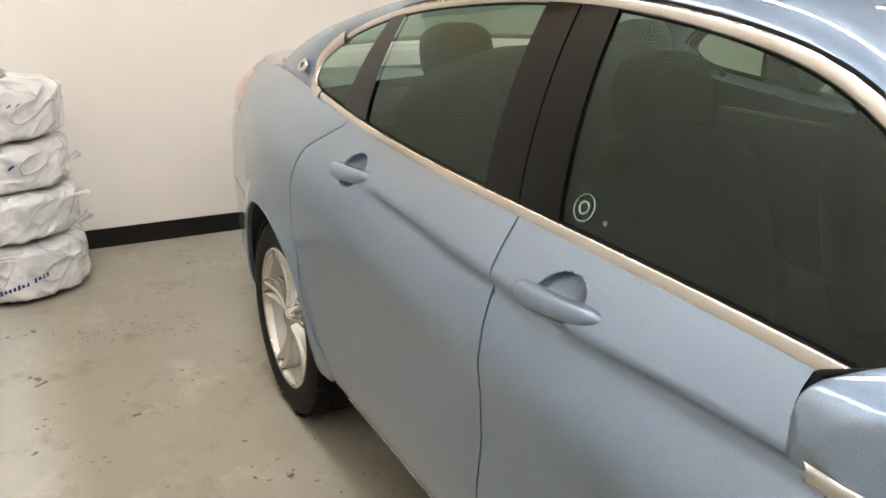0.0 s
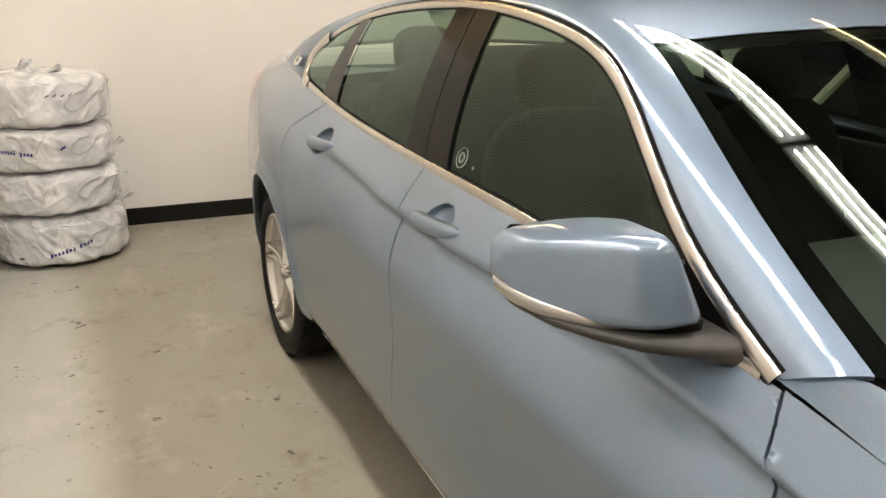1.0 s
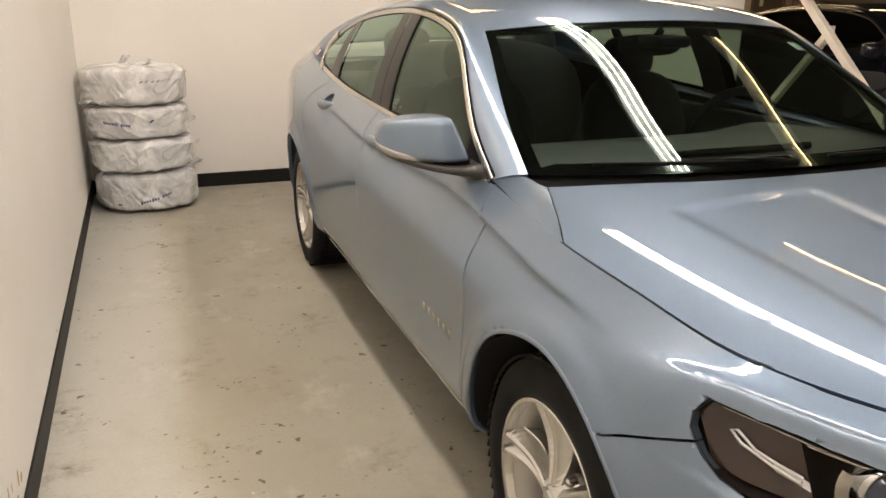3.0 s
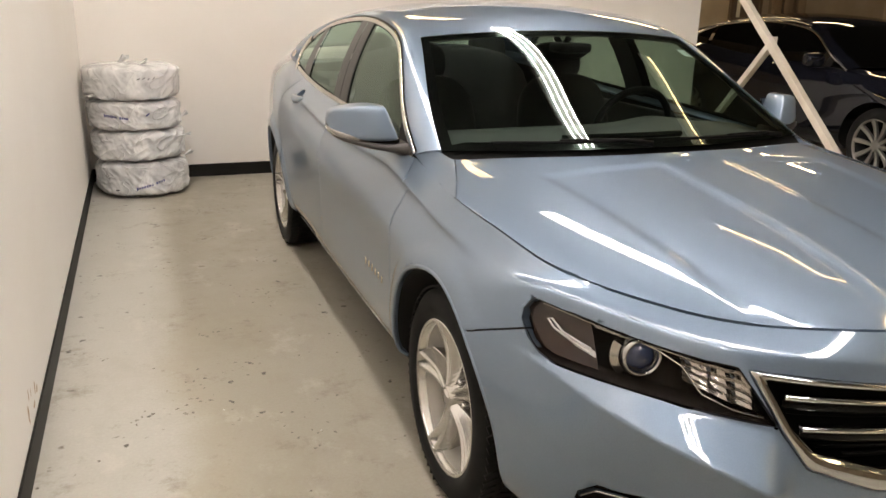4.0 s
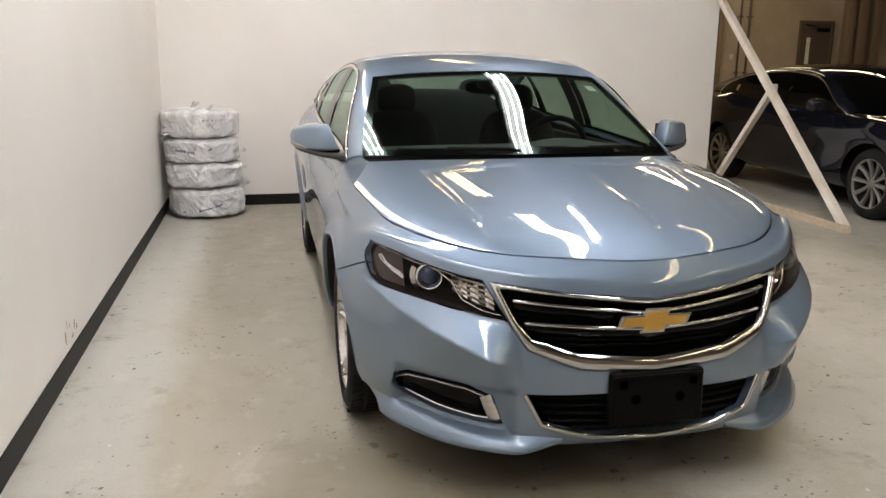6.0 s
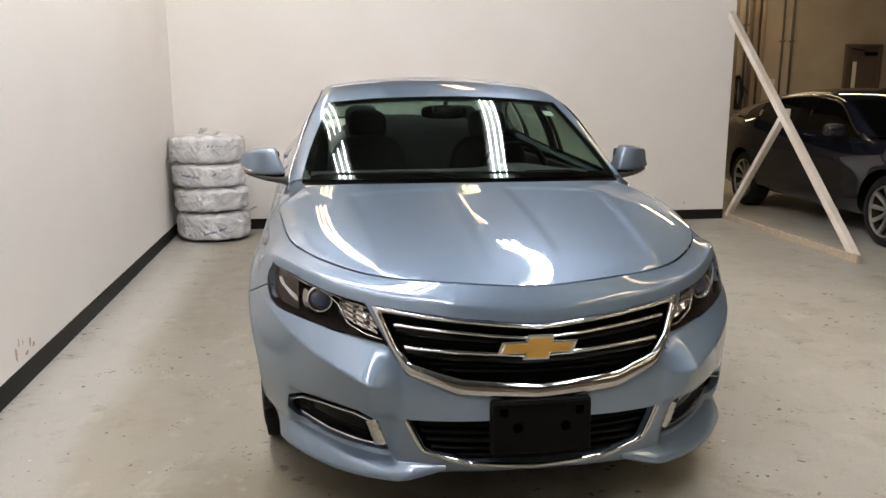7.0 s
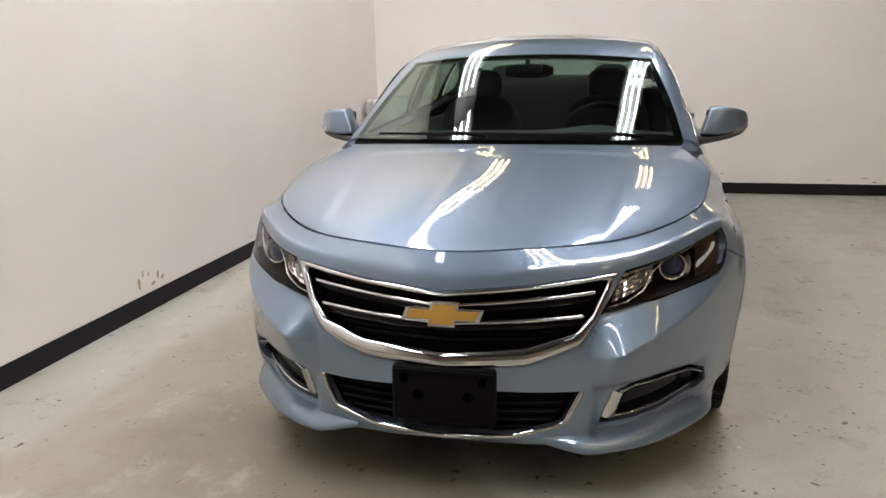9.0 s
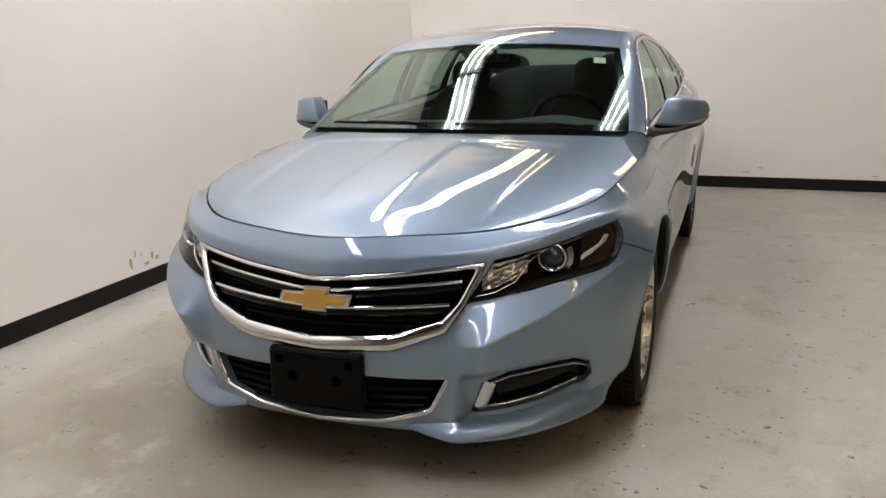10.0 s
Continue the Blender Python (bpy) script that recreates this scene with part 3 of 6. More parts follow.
def panel_of(c):
    yz, xz = (c.y, c.z), (c.x, c.z)
    if any(inside(yz, a) for a in ARCHES) and abs(c.x) > 0.6:
        return None
    if c.y < -0.3:
        if inside(xz, GRILLE) or inside(xz, INTAKE):
            return None
        if inside((abs(c.x), c.z), FOG):
            return None
        if inside((abs(c.x), c.z), HEADLAMP):
            return "lens"
    if c.y < -0.02 and (c.z < 0.667 + (-0.30 - c.y) * 0.389 or (c.y < -0.43 and c.z > .775) or c.y < -0.51):
        return "front_bumper"
    if inside(yz, TAIL) and c.z > 0.85 and abs(c.x) > 0.25:
        return "tail"
    if c.y > 2.9 and c.z < 0.66 and c.y > 3.2:
        return "rear_bumper"
    side = "_r" if c.x < 0 else "_l"
    if left_of(yz, SEAM_FENDER) < 0 and c.z > 0.285 or c.y < 0.3:
        return "fender" + side
    if c.z < 0.285 and c.y < 2.4:
        return "sill" + side
    if left_of(yz, SEAM_DOORS) < 0:
        return "front_door" + side
    if left_of(yz, SEAM_REAR) < 0:
        return "rear_door" + side
    return "quarter"


def soft_joint(m):
    """Edges with no shut gap: the fascia joint over the lamp and the wing's top behind the bonnet."""
    return (m.z > 0.745 and -0.515 < m.y < -0.426) or (0.090 < m.y < 0.50 and m.z > np.interp(m.y, [-.2, .08, .53], [.876, .908, .952]) - .007 and abs(m.x) > 0.78) or (m.y > 2.62 and m.z > 1.03)


bmesh.ops.remove_doubles(shell, verts=shell.verts, dist=0.0022)
bmesh.ops.dissolve_degenerate(shell, edges=shell.edges, dist=0.0008)
PANELS = {}
names = {}
for f in shell.faces:
    names.setdefault(panel_of(f.calc_center_median()), []).append(f)
for key, faces in names.items():
    if key is None:
        continue
    out, made = bmesh.new(), {}
    for f in faces:
        vs = []
        for w in f.verts:
            if w not in made:
                made[w] = out.verts.new(w.co)
            vs.append(made[w])
        out.faces.new(vs)
    PANELS[key] = out

part("body", box_bm(-0.70, -0.55, 0.20, 0.70, 3.7, 0.50, 0.05), DARK_VOID, car, "dark underbody")
PANELS.pop("lens").free()
part("tail_lamp", take(PANELS["tail"], lambda c: c.x > 0), RED_LENS, car, "red tail lamp lens")
part("tail_lamp", take(PANELS.pop("tail"), lambda c: c.x < 0), RED_LENS, car, "red tail lamp lens")
for key, bm in PANELS.items():
    nm = key[:-2] if key[-2:] in ("_r", "_l") else key
    nm = {"quarter": "rear_quarter_panel", "fender": "fender", "sill": "sill"}.get(nm, nm)
    PANELS[key] = part(nm, panel(bm, keep=soft_joint), PAINT, car)

# dark inner shell behind the shut gaps
inner = flank(S_HALF[::3], ROWS_V[::3])
inner_bm = grid_bm(np.concatenate([(inner * (-1, 1, 1))[:, :0:-1], inner[:, :-1]], axis=1), close=True)
outward(inner_bm)
inner_bm.normal_update()
for w in inner_bm.verts:
    w.co -= w.normal * 0.040
inner_bm2 = take(inner_bm, lambda c: c.y > -0.25 and not any(inside((c.y, c.z), circle2(ay, HUB_Z, 0.44)) for ay in AXLES))
inner_bm.free()
part("inner_shell", inner_bm2, DARK_VOID, car)

# ---- bonnet ----
edge_pts = RING[6](np.linspace(0, RING_K[7], 200))
edge_pts = edge_pts[edge_pts[:, 1] < .523]
EX, EY, EZ = edge_pts[:, 0], edge_pts[:, 1], edge_pts[:, 2]
XMAX = float(EX.max())
NF = int(np.argmax(EX)) + 1
COWL = curve([(0, .20, .985), (.3, .225, .985), (.55, .305, .978), (.72, .375, .962)])
BACK_SEAM = [(.69, .43), (.715, .365), (.734, .31), (.752, .26), (.769, .212), (.785, .170), (.799, .135), (.810, .108), (.818, .088), (.83, .062)]


def smooth_profile(xs, ys):
    return cubic(xs, np.array(ys)[:, None])


ZC = smooth_profile([-.875, -.6, -.2, .2, .5], [.790, .864, .928, .972, .992])


def hood_grid(n=151, rows=90):
    us = np.sin(np.linspace(-math.pi / 2, math.pi / 2, n))
    g = np.zeros((rows, n, 3))
    cw = COWL(np.linspace(0, 1, 60))
    for j, u in enumerate(us):
        x = u * XMAX
        yf = np.interp(abs(x), EX[:NF], EY[:NF])
        if abs(x) <= .72:
            yr = np.interp(abs(x), cw[:, 0], cw[:, 1])
        elif abs(x) <= .80:
            yr = np.interp(abs(x), [.72, .738, .80], [.375, .44, .52])
        else:
            yr = np.interp(-abs(x), -EX[NF - 1:], EY[NF - 1:])
        ys = np.linspace(yf, max(yr, yf + 0.001), rows)
        xe, ze = np.interp(ys, EY, EX), np.interp(ys, EY, EZ)
        q = np.clip(abs(x) / np.maximum(xe, 1e-6), 0, 1)
        zc = ZC(ys)[:, 0]
        crest = .53 + .10 * ys
        dip = smoothstep(.105, .135, abs(x)) * (1 - smoothstep(crest - .03, crest + .012, abs(x))) * (1 - smoothstep(.07, .12, ys)) * smoothstep(-.86, -.55, ys)
        g[:, j, 0], g[:, j, 1], g[:, j, 2] = x, ys, ze + (zc - ze) * (1 - q ** 2.3) + 0.015 * (1 - q ** 11) * smoothstep(-.872, -.66, ys) - 0.0055 * dip + .020 * np.exp(-((abs(x) - .738) / .06) ** 2 - ((ys - .48) / .09) ** 2)
    return g


hood_bm = grid_bm(hood_grid())
bmesh.ops.remove_doubles(hood_bm, verts=hood_bm.verts, dist=0.0008)
bmesh.ops.recalc_face_normals(hood_bm, faces=hood_bm.faces)
for sgn in (1, -1):
    score(hood_bm, [(x * sgn, y) for x, y in BACK_SEAM], "z", where=lambda c: c.x * sgn > .6)
bmesh.ops.remove_doubles(hood_bm, verts=hood_bm.verts, dist=0.0012)


def behind_bonnet(c):
    xs, ys = [p[0] for p in BACK_SEAM], [p[1] for p in BACK_SEAM]
    return abs(c.x) > .70 and c.y > np.interp(abs(c.x), xs, ys)


def corner_joint(m):
    """The wing's top runs on into its rear corner with no gap."""
    return m.y > .092 and abs(abs(m.x) - np.interp(m.y, EY, EX)) < .006


part("bonnet", panel(take(hood_bm, lambda c: not behind_bonnet(c)), gap=0.005, slim=lambda c: c.y > .02), PAINT, car)
def carry_over(wing, corner):
    """Carries the lie of the wing's side over its top edge into the rear corner."""
    pts = []
    for ob in (wing, corner):
        co, no = np.zeros(len(ob.data.vertices) * 3), np.zeros(len(ob.data.vertices) * 3)
        ob.data.vertices.foreach_get("co", co)
        ob.data.vertices.foreach_get("normal", no)
        co, no = co.reshape(-1, 3), no.reshape(-1, 3)
        far = np.hypot(np.abs(co[:, 0]) - np.interp(co[:, 1], EY[NF - 1:], EX[NF - 1:]), co[:, 2] - np.interp(co[:, 1], EY[NF - 1:], EZ[NF - 1:]))
        pts.append((co, no, far))
    co, no, far = pts[0]
    near = (co[:, 1] > .08) & (co[:, 1] < .50) & (far > .006) & (far < .03) & (no[:, 2] > .05)
    fits = [np.polyfit(co[near, 1], no[near, i], 2) for i in range(3)]
    co, no, far = pts[1]
    w = 1 - smoothstep(.05, .13, far)
    y = np.clip(co[:, 1], .09, .49)
    out = no * (1 - w[:, None]) + np.stack([np.polyval(f, y) for f in fits], -1) * w[:, None]
    out /= np.linalg.norm(out, axis=1, keepdims=True)
    corner.data.normals_split_custom_set_from_vertices([tuple(v) for v in out])


for sgn, key in ((1, "_l"), (-1, "_r")):
    corner = part("fender_corner", panel(take(hood_bm, lambda c: behind_bonnet(c) and c.x * sgn > 0), gap=0.001, keep=corner_joint), PAINT, car)
    carry_over(PANELS["fender" + key], corner)
hood_bm.free()
bead = [p for p in edge_pts if .105 < p[1] < .515][::3]
for sgn in (1, -1):
    part("fender_bead", tube_bm([((p[0] - .0012) * sgn, p[1], p[2] - .0045) for p in bead], .0036, 10), PAINT, car)
part("bonnet_bay", box_bm(-0.66, -0.55, 0.45, 0.66, 0.3, 0.80), DARK_VOID, car)

# ---- cabin: door-glass line D, screen and roof line W ----
D_PTS = [(.80, .52, .955), (.765, .76, 1.08), (.70, 1.0, 1.245), (.655, 1.25, 1.325), (.64, 1.6, 1.362), (.642, 2.05, 1.350), (.663, 2.39, 1.308), (.700, 2.655, 1.232), (.740, 2.780, 1.158), (.779, 2.802, 1.088)]
D_KNOTS = [0, .125, .25, .375, .5, .64, .755, .86, .935, 1]
W_PTS = [(.735, .44, .985), (.685, .72, 1.135), (.60, 1.06, 1.315), (.575, 1.30, 1.383), (.565, 1.6, 1.410), (.562, 2.1, 1.393), (.585, 2.5, 1.330), (.62, 2.9, 1.240), (.655, 3.30, 1.125)]
DF, WF = cubic(D_KNOTS, D_PTS), cubic(np.linspace(0, 1, 9), W_PTS)
TT = np.linspace(0, 1, 121)


def strip(a, b, rows=9, bulge=0.02):
    """A surface between two lines, bulging outwards."""
    g = np.zeros((rows, len(a), 3))
    for i, r in enumerate(np.linspace(0, 1, rows)):
        p = a * (1 - r) + b * r
        out = p - np.array([[0, 0, 0.7]]) - np.stack([0 * p[:, 0], p[:, 1], 0 * p[:, 0]], 1)
        out /= np.linalg.norm(out, axis=1)[:, None]
        g[i] = p + out * np.reshape(bulge, (-1, 1)) * 4 * r * (1 - r)
    return g


d_line, w_line = DF(TT), WF(TT)
rail_bm = grid_bm(strip(d_line, w_line, 9, 0.012 + 0.036 * smoothstep(.62, 1, TT)))
rail_r = mirror_x(rail_bm)
RAIL = strip(d_line, w_line, 9, 0.012 + 0.036 * smoothstep(.62, 1, TT))
part("roof_rail", panel(rail_bm, gap=0.0, lip=0.01), PAINT, car)
part("roof_rail", panel(rail_r, gap=0.0, lip=0.01), PAINT, car)


screen_line = WF(np.linspace(0, 0.25, 40))
roof_line = WF(np.linspace(0.25, 0.625, 50))
rear_line = WF(np.linspace(0.625, 0.98, 40))


def blend_across(line, rises, forwards, cols=41):
    us = np.linspace(-1, 1, cols)
    n = len(line)
    r, f = np.linspace(*rises, n), np.linspace(*forwards, n)
    g = np.zeros((n, cols, 3))
    for j, u in enumerate(us):
        k = 1 - abs(u) ** 2.2
        g[:, j, 0], g[:, j, 1], g[:, j, 2] = line[:, 0] * u, line[:, 1] - f * k, line[:, 2] + r * k
    return g


screen_g = blend_across(screen_line, (0.02, 0.032), (0.22, 0.07))
roof_g = blend_across(roof_line, (0.032, 0.05), (0.07, -0.10))
rear_g = blend_across(rear_line, (0.05, 0.02), (-0.10, -0.12))
windshield = part("windshield", outward(grid_bm(screen_g)), WINDSHIELD, car, "clear windshield glass")
windshield.visible_shadow = False
part("roof", outward(grid_bm(roof_g)), PAINT, car)
rear_window = part("rear_window", outward(grid_bm(rear_g)), WINDSHIELD, car, "curved rear window glass")
rear_window.visible_shadow = False


# side glass between the belt and the line D
BELT_S = np.linspace(RING_K[6], RING_K[11], 200)
belt = RING[6](BELT_S)


def belt_at(y):
    return np.stack([np.interp(y, belt[:, 1], belt[:, 0]), y, np.interp(y, belt[:, 1], belt[:, 2])], -1)


def side_grid(y0, y1, cols, rows=10, inset=0.004, t0=None, t1=None):
    """The side of the cabin from the belt (y0..y1) up to the line D (t0..t1)."""
    lo = belt_at(np.linspace(y0, y1, cols))
    ys = np.linspace(y0 if t0 is None else t0, y1 if t1 is None else t1, cols)
    dd = DF(np.linspace(0, 1, 400))
    hi = np.stack([np.interp(ys, dd[:, 1], dd[:, 0]), ys, np.interp(ys, dd[:, 1], dd[:, 2])], -1)
    g = np.zeros((rows, cols, 3))
    for i, r in enumerate(np.linspace(0, 1, rows)):
        g[i] = lo * (1 - r) + hi * r
        g[i, :, 0] += 0.02 * 4 * r * (1 - r) * np.clip((hi[:, 2] - lo[:, 2]) * 3, 0, 1) - inset
    return g


def both(name, g, material, label="", shadow=True):
    bm = outward(grid_bm(g))
    bm2 = mirror_x(bm)
    obs = []
    for b in (bm, bm2):
        ob = part(name, b, material, car, label)
        ob.visible_shadow = shadow
        obs.append(ob)
    return obs


# the body between the rear edge of the roof rail and the quarter panel
rear_edge = RAIL[:, -1]
foot = belt_at(rear_edge[:, 1])
sail = np.stack([rear_edge * (1 - r) + foot * r + np.array([[.010, 0, .010]]) * 4 * r * (1 - r) for r in np.linspace(0, 1, 7)])
both("rear_quarter_panel", sail, PAINT)
both("front_door_glass", side_grid(.56, 1.49, 40, t1=1.555), SIDE_GLASS, "grey-green tinted side glass", False)
both("rear_door_glass", side_grid(1.71, 2.305, 30, t0=1.755, t1=2.34), SIDE_GLASS, "grey-green tinted side glass", False)
both("quarter_glass", side_grid(2.45, 2.70, 16, t0=2.405, t1=2.775), SIDE_GLASS, "small tinted quarter glass", False)
both("rear_quarter_panel", side_grid(2.70, 2.80, 8, inset=0.001, t0=2.775, t1=2.80), PAINT)
both("door_pillar", side_grid(1.485, 1.597, 6, inset=-0.002, t0=1.55, t1=1.652), BLACK_GLOSS, "glossy black door pillar")
both("door_pillar", side_grid(1.603, 1.715, 6, inset=-0.002, t0=1.658, t1=1.76), BLACK_GLOSS, "glossy black door pillar")
both("door_pillar", side_grid(2.30, 2.455, 5, inset=-0.002, t0=2.335, t1=2.41), BLACK_GLOSS, "black window divider")


def flat_bar(path, normals, width, thick):
    """A strip with a rounded face along a path."""
    bm = bmesh.new()
    rows = []
    n = len(path)
    for i in range(n):
        p, o = Vector(path[i]), Vector(normals[i]).normalized()
        d = (Vector(path[min(i + 1, n - 1)]) - Vector(path[max(i - 1, 0)])).normalized()
        a = o.cross(d).normalized()
        rows.append([bm.verts.new(p + a * width * u + o * thick * h) for u, h in ((-.5, -.6), (-.5, .35), (-.3, .9), (0, 1), (.3, .9), (.5, .35), (.5, -.6))])
    for a, b in zip(rows, rows[1:]):
        for j in range(6):
            bm.faces.new((a[j], a[j + 1], b[j + 1], b[j]))
    bmesh.ops.recalc_face_normals(bm, faces=bm.faces)
    return bm


def both_bm(name, bm, material, label="", parent=None):
    b2 = mirror_x(bm)
    return [part(name, b, material, parent or car, label) for b in (bm, b2)]


b_line = belt_at(np.linspace(.54, 2.66, 70))
both_bm("belt_moulding", flat_bar(b_line, [(1, 0, .25)] * 70, 0.026, 0.005), SATIN, "bright satin window moulding")
dd_line = DF(np.linspace(0.0, .94, 90))
both_bm("window_moulding", flat_bar(dd_line, [(1, 0, .45)] * 90, 0.022, 0.005), SATIN, "bright satin window moulding")
both_bm("window_gasket", flat_bar(dd_line + np.array([-.001, 0, .001]), [(1, 0, .45)] * 90, 0.032, 0.0015), BLACK_PLASTIC, "black rubber window gasket")
both_bm("window_gasket", flat_bar(b_line + np.array([.001, 0, -.001]), [(1, 0, .25)] * 70, 0.036, 0.0015), BLACK_PLASTIC, "black rubber window gasket")
HOOK = curve([(.700, 2.652, 1.234), (.724, 2.728, 1.190), (.744, 2.760, 1.150), (.763, 2.748, 1.112), (.780, 2.705, 1.084), (.789, 2.645, 1.069)])(np.linspace(0, 1, 40))
hook_bm = flat_bar(HOOK + np.array([.004, 0, .002]), [(1, 0, .40)] * 40, 0.044, 0.005)
both_bm("window_moulding", hook_bm, SATIN, "broad bright end of the window moulding")

# ---- rear deck and boot lid ----
deck_edge = RING[6](np.linspace(RING_K[9], RING_K[14], 400))


def boot_grid(cols=61, rows=40):
    g = np.zeros((rows, cols, 3))
    us = np.sin(np.linspace(-math.pi / 2, math.pi / 2, cols))
    lx, ly, lz = deck_edge[:, 0], deck_edge[:, 1], deck_edge[:, 2]
    for j, u in enumerate(us):
        x = u * .775
        y1 = np.interp(-abs(x), -lx, ly)
        ys = np.linspace(min(2.72, y1 - .02), y1, rows)
        xe, ze = np.interp(ys, ly, lx), np.interp(ys, ly, lz)
        q = np.clip(abs(x) / np.maximum(xe, .02), 0, 1)
        zc = 1.112 - .02 * smoothstep(3.4, 4.0, ys)
        g[:, j, 0], g[:, j, 1], g[:, j, 2] = x, ys, ze + np.maximum(zc - ze, 0) * (1 - q ** 2.6)
    return g


deck_bm = grid_bm(boot_grid())
bmesh.ops.remove_doubles(deck_bm, verts=deck_bm.verts, dist=.001)
part("boot_lid", outward(deck_bm), PAINT, car)


# ---- wheels ----
BARREL = principled("dusty_alloy_barrel", (0.46, 0.44, 0.41), 0.4, 0.6)
def wheel(ay, side):
    """side: +1 left of the car (x > 0), -1 right."""
    w = new("wheel")
    w.parent = car
    w.matrix_basis = pose(0.770 * side, ay, HUB_Z) @ Matrix.Diagonal((side, 1, 1, 1))
    r = TYRE_R
    prof = [(-.115, .232), (-.12, .26), (-.118, .295), (-.10, .322), (-.07, r), (.07, r), (.10, .322), (.118, .295), (.12, .262), (.112, .238), (.10, .232)]
    tyre = lathe_bm(prof, 72)
    part("tyre", tyre, RUBBER, w, "worn black rubber tyre")
    part("rim", lathe_bm([(-.10, .232), (-.09, .222), (.085, .222), (.098, .228), (.108, .236), (.112, .234), (.11, .226)], 72), ALLOY, w, "machined alloy rim")
    part("barrel", lathe_bm([(-.09, .221), (-.02, .205), (.02, .200), (.07, .214), (.085, .221)], 60), BARREL, w)
    part("brake_disc", lathe_bm([(.0, .05), (.0, .15), (.012, .15), (.012, .05)], 40), principled("brake_iron", grey(0.25), 0.4, 0.9), w)
    part("wheel_back", lathe_bm([(-.06, .0), (-.06, .222)], 40), DARK_VOID, w)
    part("hub", lathe_bm([(.02, .060), (.052, .060), (.058, .046), (.090, .034), (.097, .029), (.099, 0.0)], 36), ALLOY, w)
    part("hub_cap", lathe_bm([(.098, .024), (.102, .022), (.103, 0.0)], 30), CHROME, w, "small chrome centre cap")
    for i in range(5):
        ang = TAU * i / 5 + TAU / 4 - 0.21
        bm = bmesh.new()
        rows = []
        for q in np.linspace(0, 1, 14):
            rad = 0.034 + (0.229 - 0.034) * q
            hx = 0.094 + 0.016 * q - 0.016 * math.sin(q * math.pi)
            c, s = math.cos(ang), math.sin(ang)
            ridge, wing = .007 + .016 * q, .019 + .036 * q ** 1.2
            drop = .016 + .024 * math.sin(q * math.pi * .8)
            ring_ = [(-wing * .96, -drop - .035), (-wing, -drop - .003), (-wing * .94, -drop), (-ridge * 1.45, -.005), (-ridge * 1.1, 0), (-ridge * .75, -.001)]
            ring_ += [(-t, o) for t, o in ring_[::-1]]
            ring_[6:6] = [(0, -.014 - .008 * q)]
            rows.append([bm.verts.new((hx + o, c * rad - s * t, s * rad + c * t)) for t, o in ring_])
        for p, q in zip(rows, rows[1:]):
            for j in range(12):
                bm.faces.new((p[j], p[j + 1], q[j + 1], q[j]))
        bmesh.ops.recalc_face_normals(bm, faces=bm.faces)
        part("spoke", bm, ALLOY, w, "twin-ridged alloy spoke", smooth=False)
    for i in range(5):
        a = TAU * i / 5 + TAU / 4 - 0.21 + TAU / 10
        nut = part("wheel_nut", lathe_bm([(.045, .011), (.066, .011), (.070, .008), (.071, 0)], 12), CHROME, w)
        nut.location = (0, .057 * math.cos(a), .057 * math.sin(a))
    tread = bmesh.new()
    for i in range(72):
        for row, x in enumerate((-.085, -.03, .03, .085)):
            a = TAU * (i + .5 * (row % 2)) / 72
            m = Matrix.Rotation(a, 4, "X") @ Matrix.Translation((x, 0, r + .001)) @ Matrix.Rotation(.35 * (-1) ** row, 4, "Z")
            vs8 = [m @ Vector((sx * .022, sy * .010, sz)) for sz in (-.004, .003) for sx, sy in ((-1, -1), (1, -1), (1, 1), (-1, 1))]
            vv = [tread.verts.new(p) for p in vs8]
            tread.faces.new(vv[4:])
            for j in range(4):
                k = (j + 1) % 4
                tread.faces.new((vv[j], vv[k], vv[k + 4], vv[j + 4]))
    part("tread", tread, RUBBER, w, "worn tread blocks", smooth=False)
    return w


for ay in AXLES:
    for side in (-1, 1):
        wheel(ay, side)
    for side in (-1, 1):
        g = np.zeros((2, 48, 3))
        for j, a in enumerate(np.linspace(-0.14, math.pi + 0.14, 48)):
            edge = flank_at(ay + 0.41 * math.cos(a), HUB_Z + 0.41 * math.sin(a))[0].x
            for i, x in enumerate((0.50, edge - 0.016)):
                g[i, j] = (x * side, ay + 0.383 * math.cos(a), HUB_Z + 0.383 * math.sin(a))
        part("wheel_liner", grid_bm(g), DARK_VOID, car)


for ay in AXLES:
    lip = []
    for a in np.linspace(-.16, math.pi + .16, 60):
        y, z = ay + (ARCH_R + .003) * math.cos(a), HUB_Z + (ARCH_R + .003) * math.sin(a)
        lip.append(flank_at(y, z)[0] - Vector((.005, 0, 0)))
    both_bm("arch_lip", tube_bm(lip, .0075, 8), PAINT, "rolled wheel arch lip")

# ---- the nose: grille, emblem, headlamps, intake, fog recesses, plate holder ----
def resample(poly, n, closed=True):
    p = np.array(poly + poly[:1] if closed else poly, float)
    k = np.concatenate([[0], np.cumsum(np.linalg.norm(np.diff(p, axis=0), axis=1))])
    t = np.linspace(0, k[-1], n + 1)[:-1] if closed else np.linspace(0, k[-1], n)
    return np.stack([np.interp(t, k, p[:, 0]), np.interp(t, k, p[:, 1])], -1)


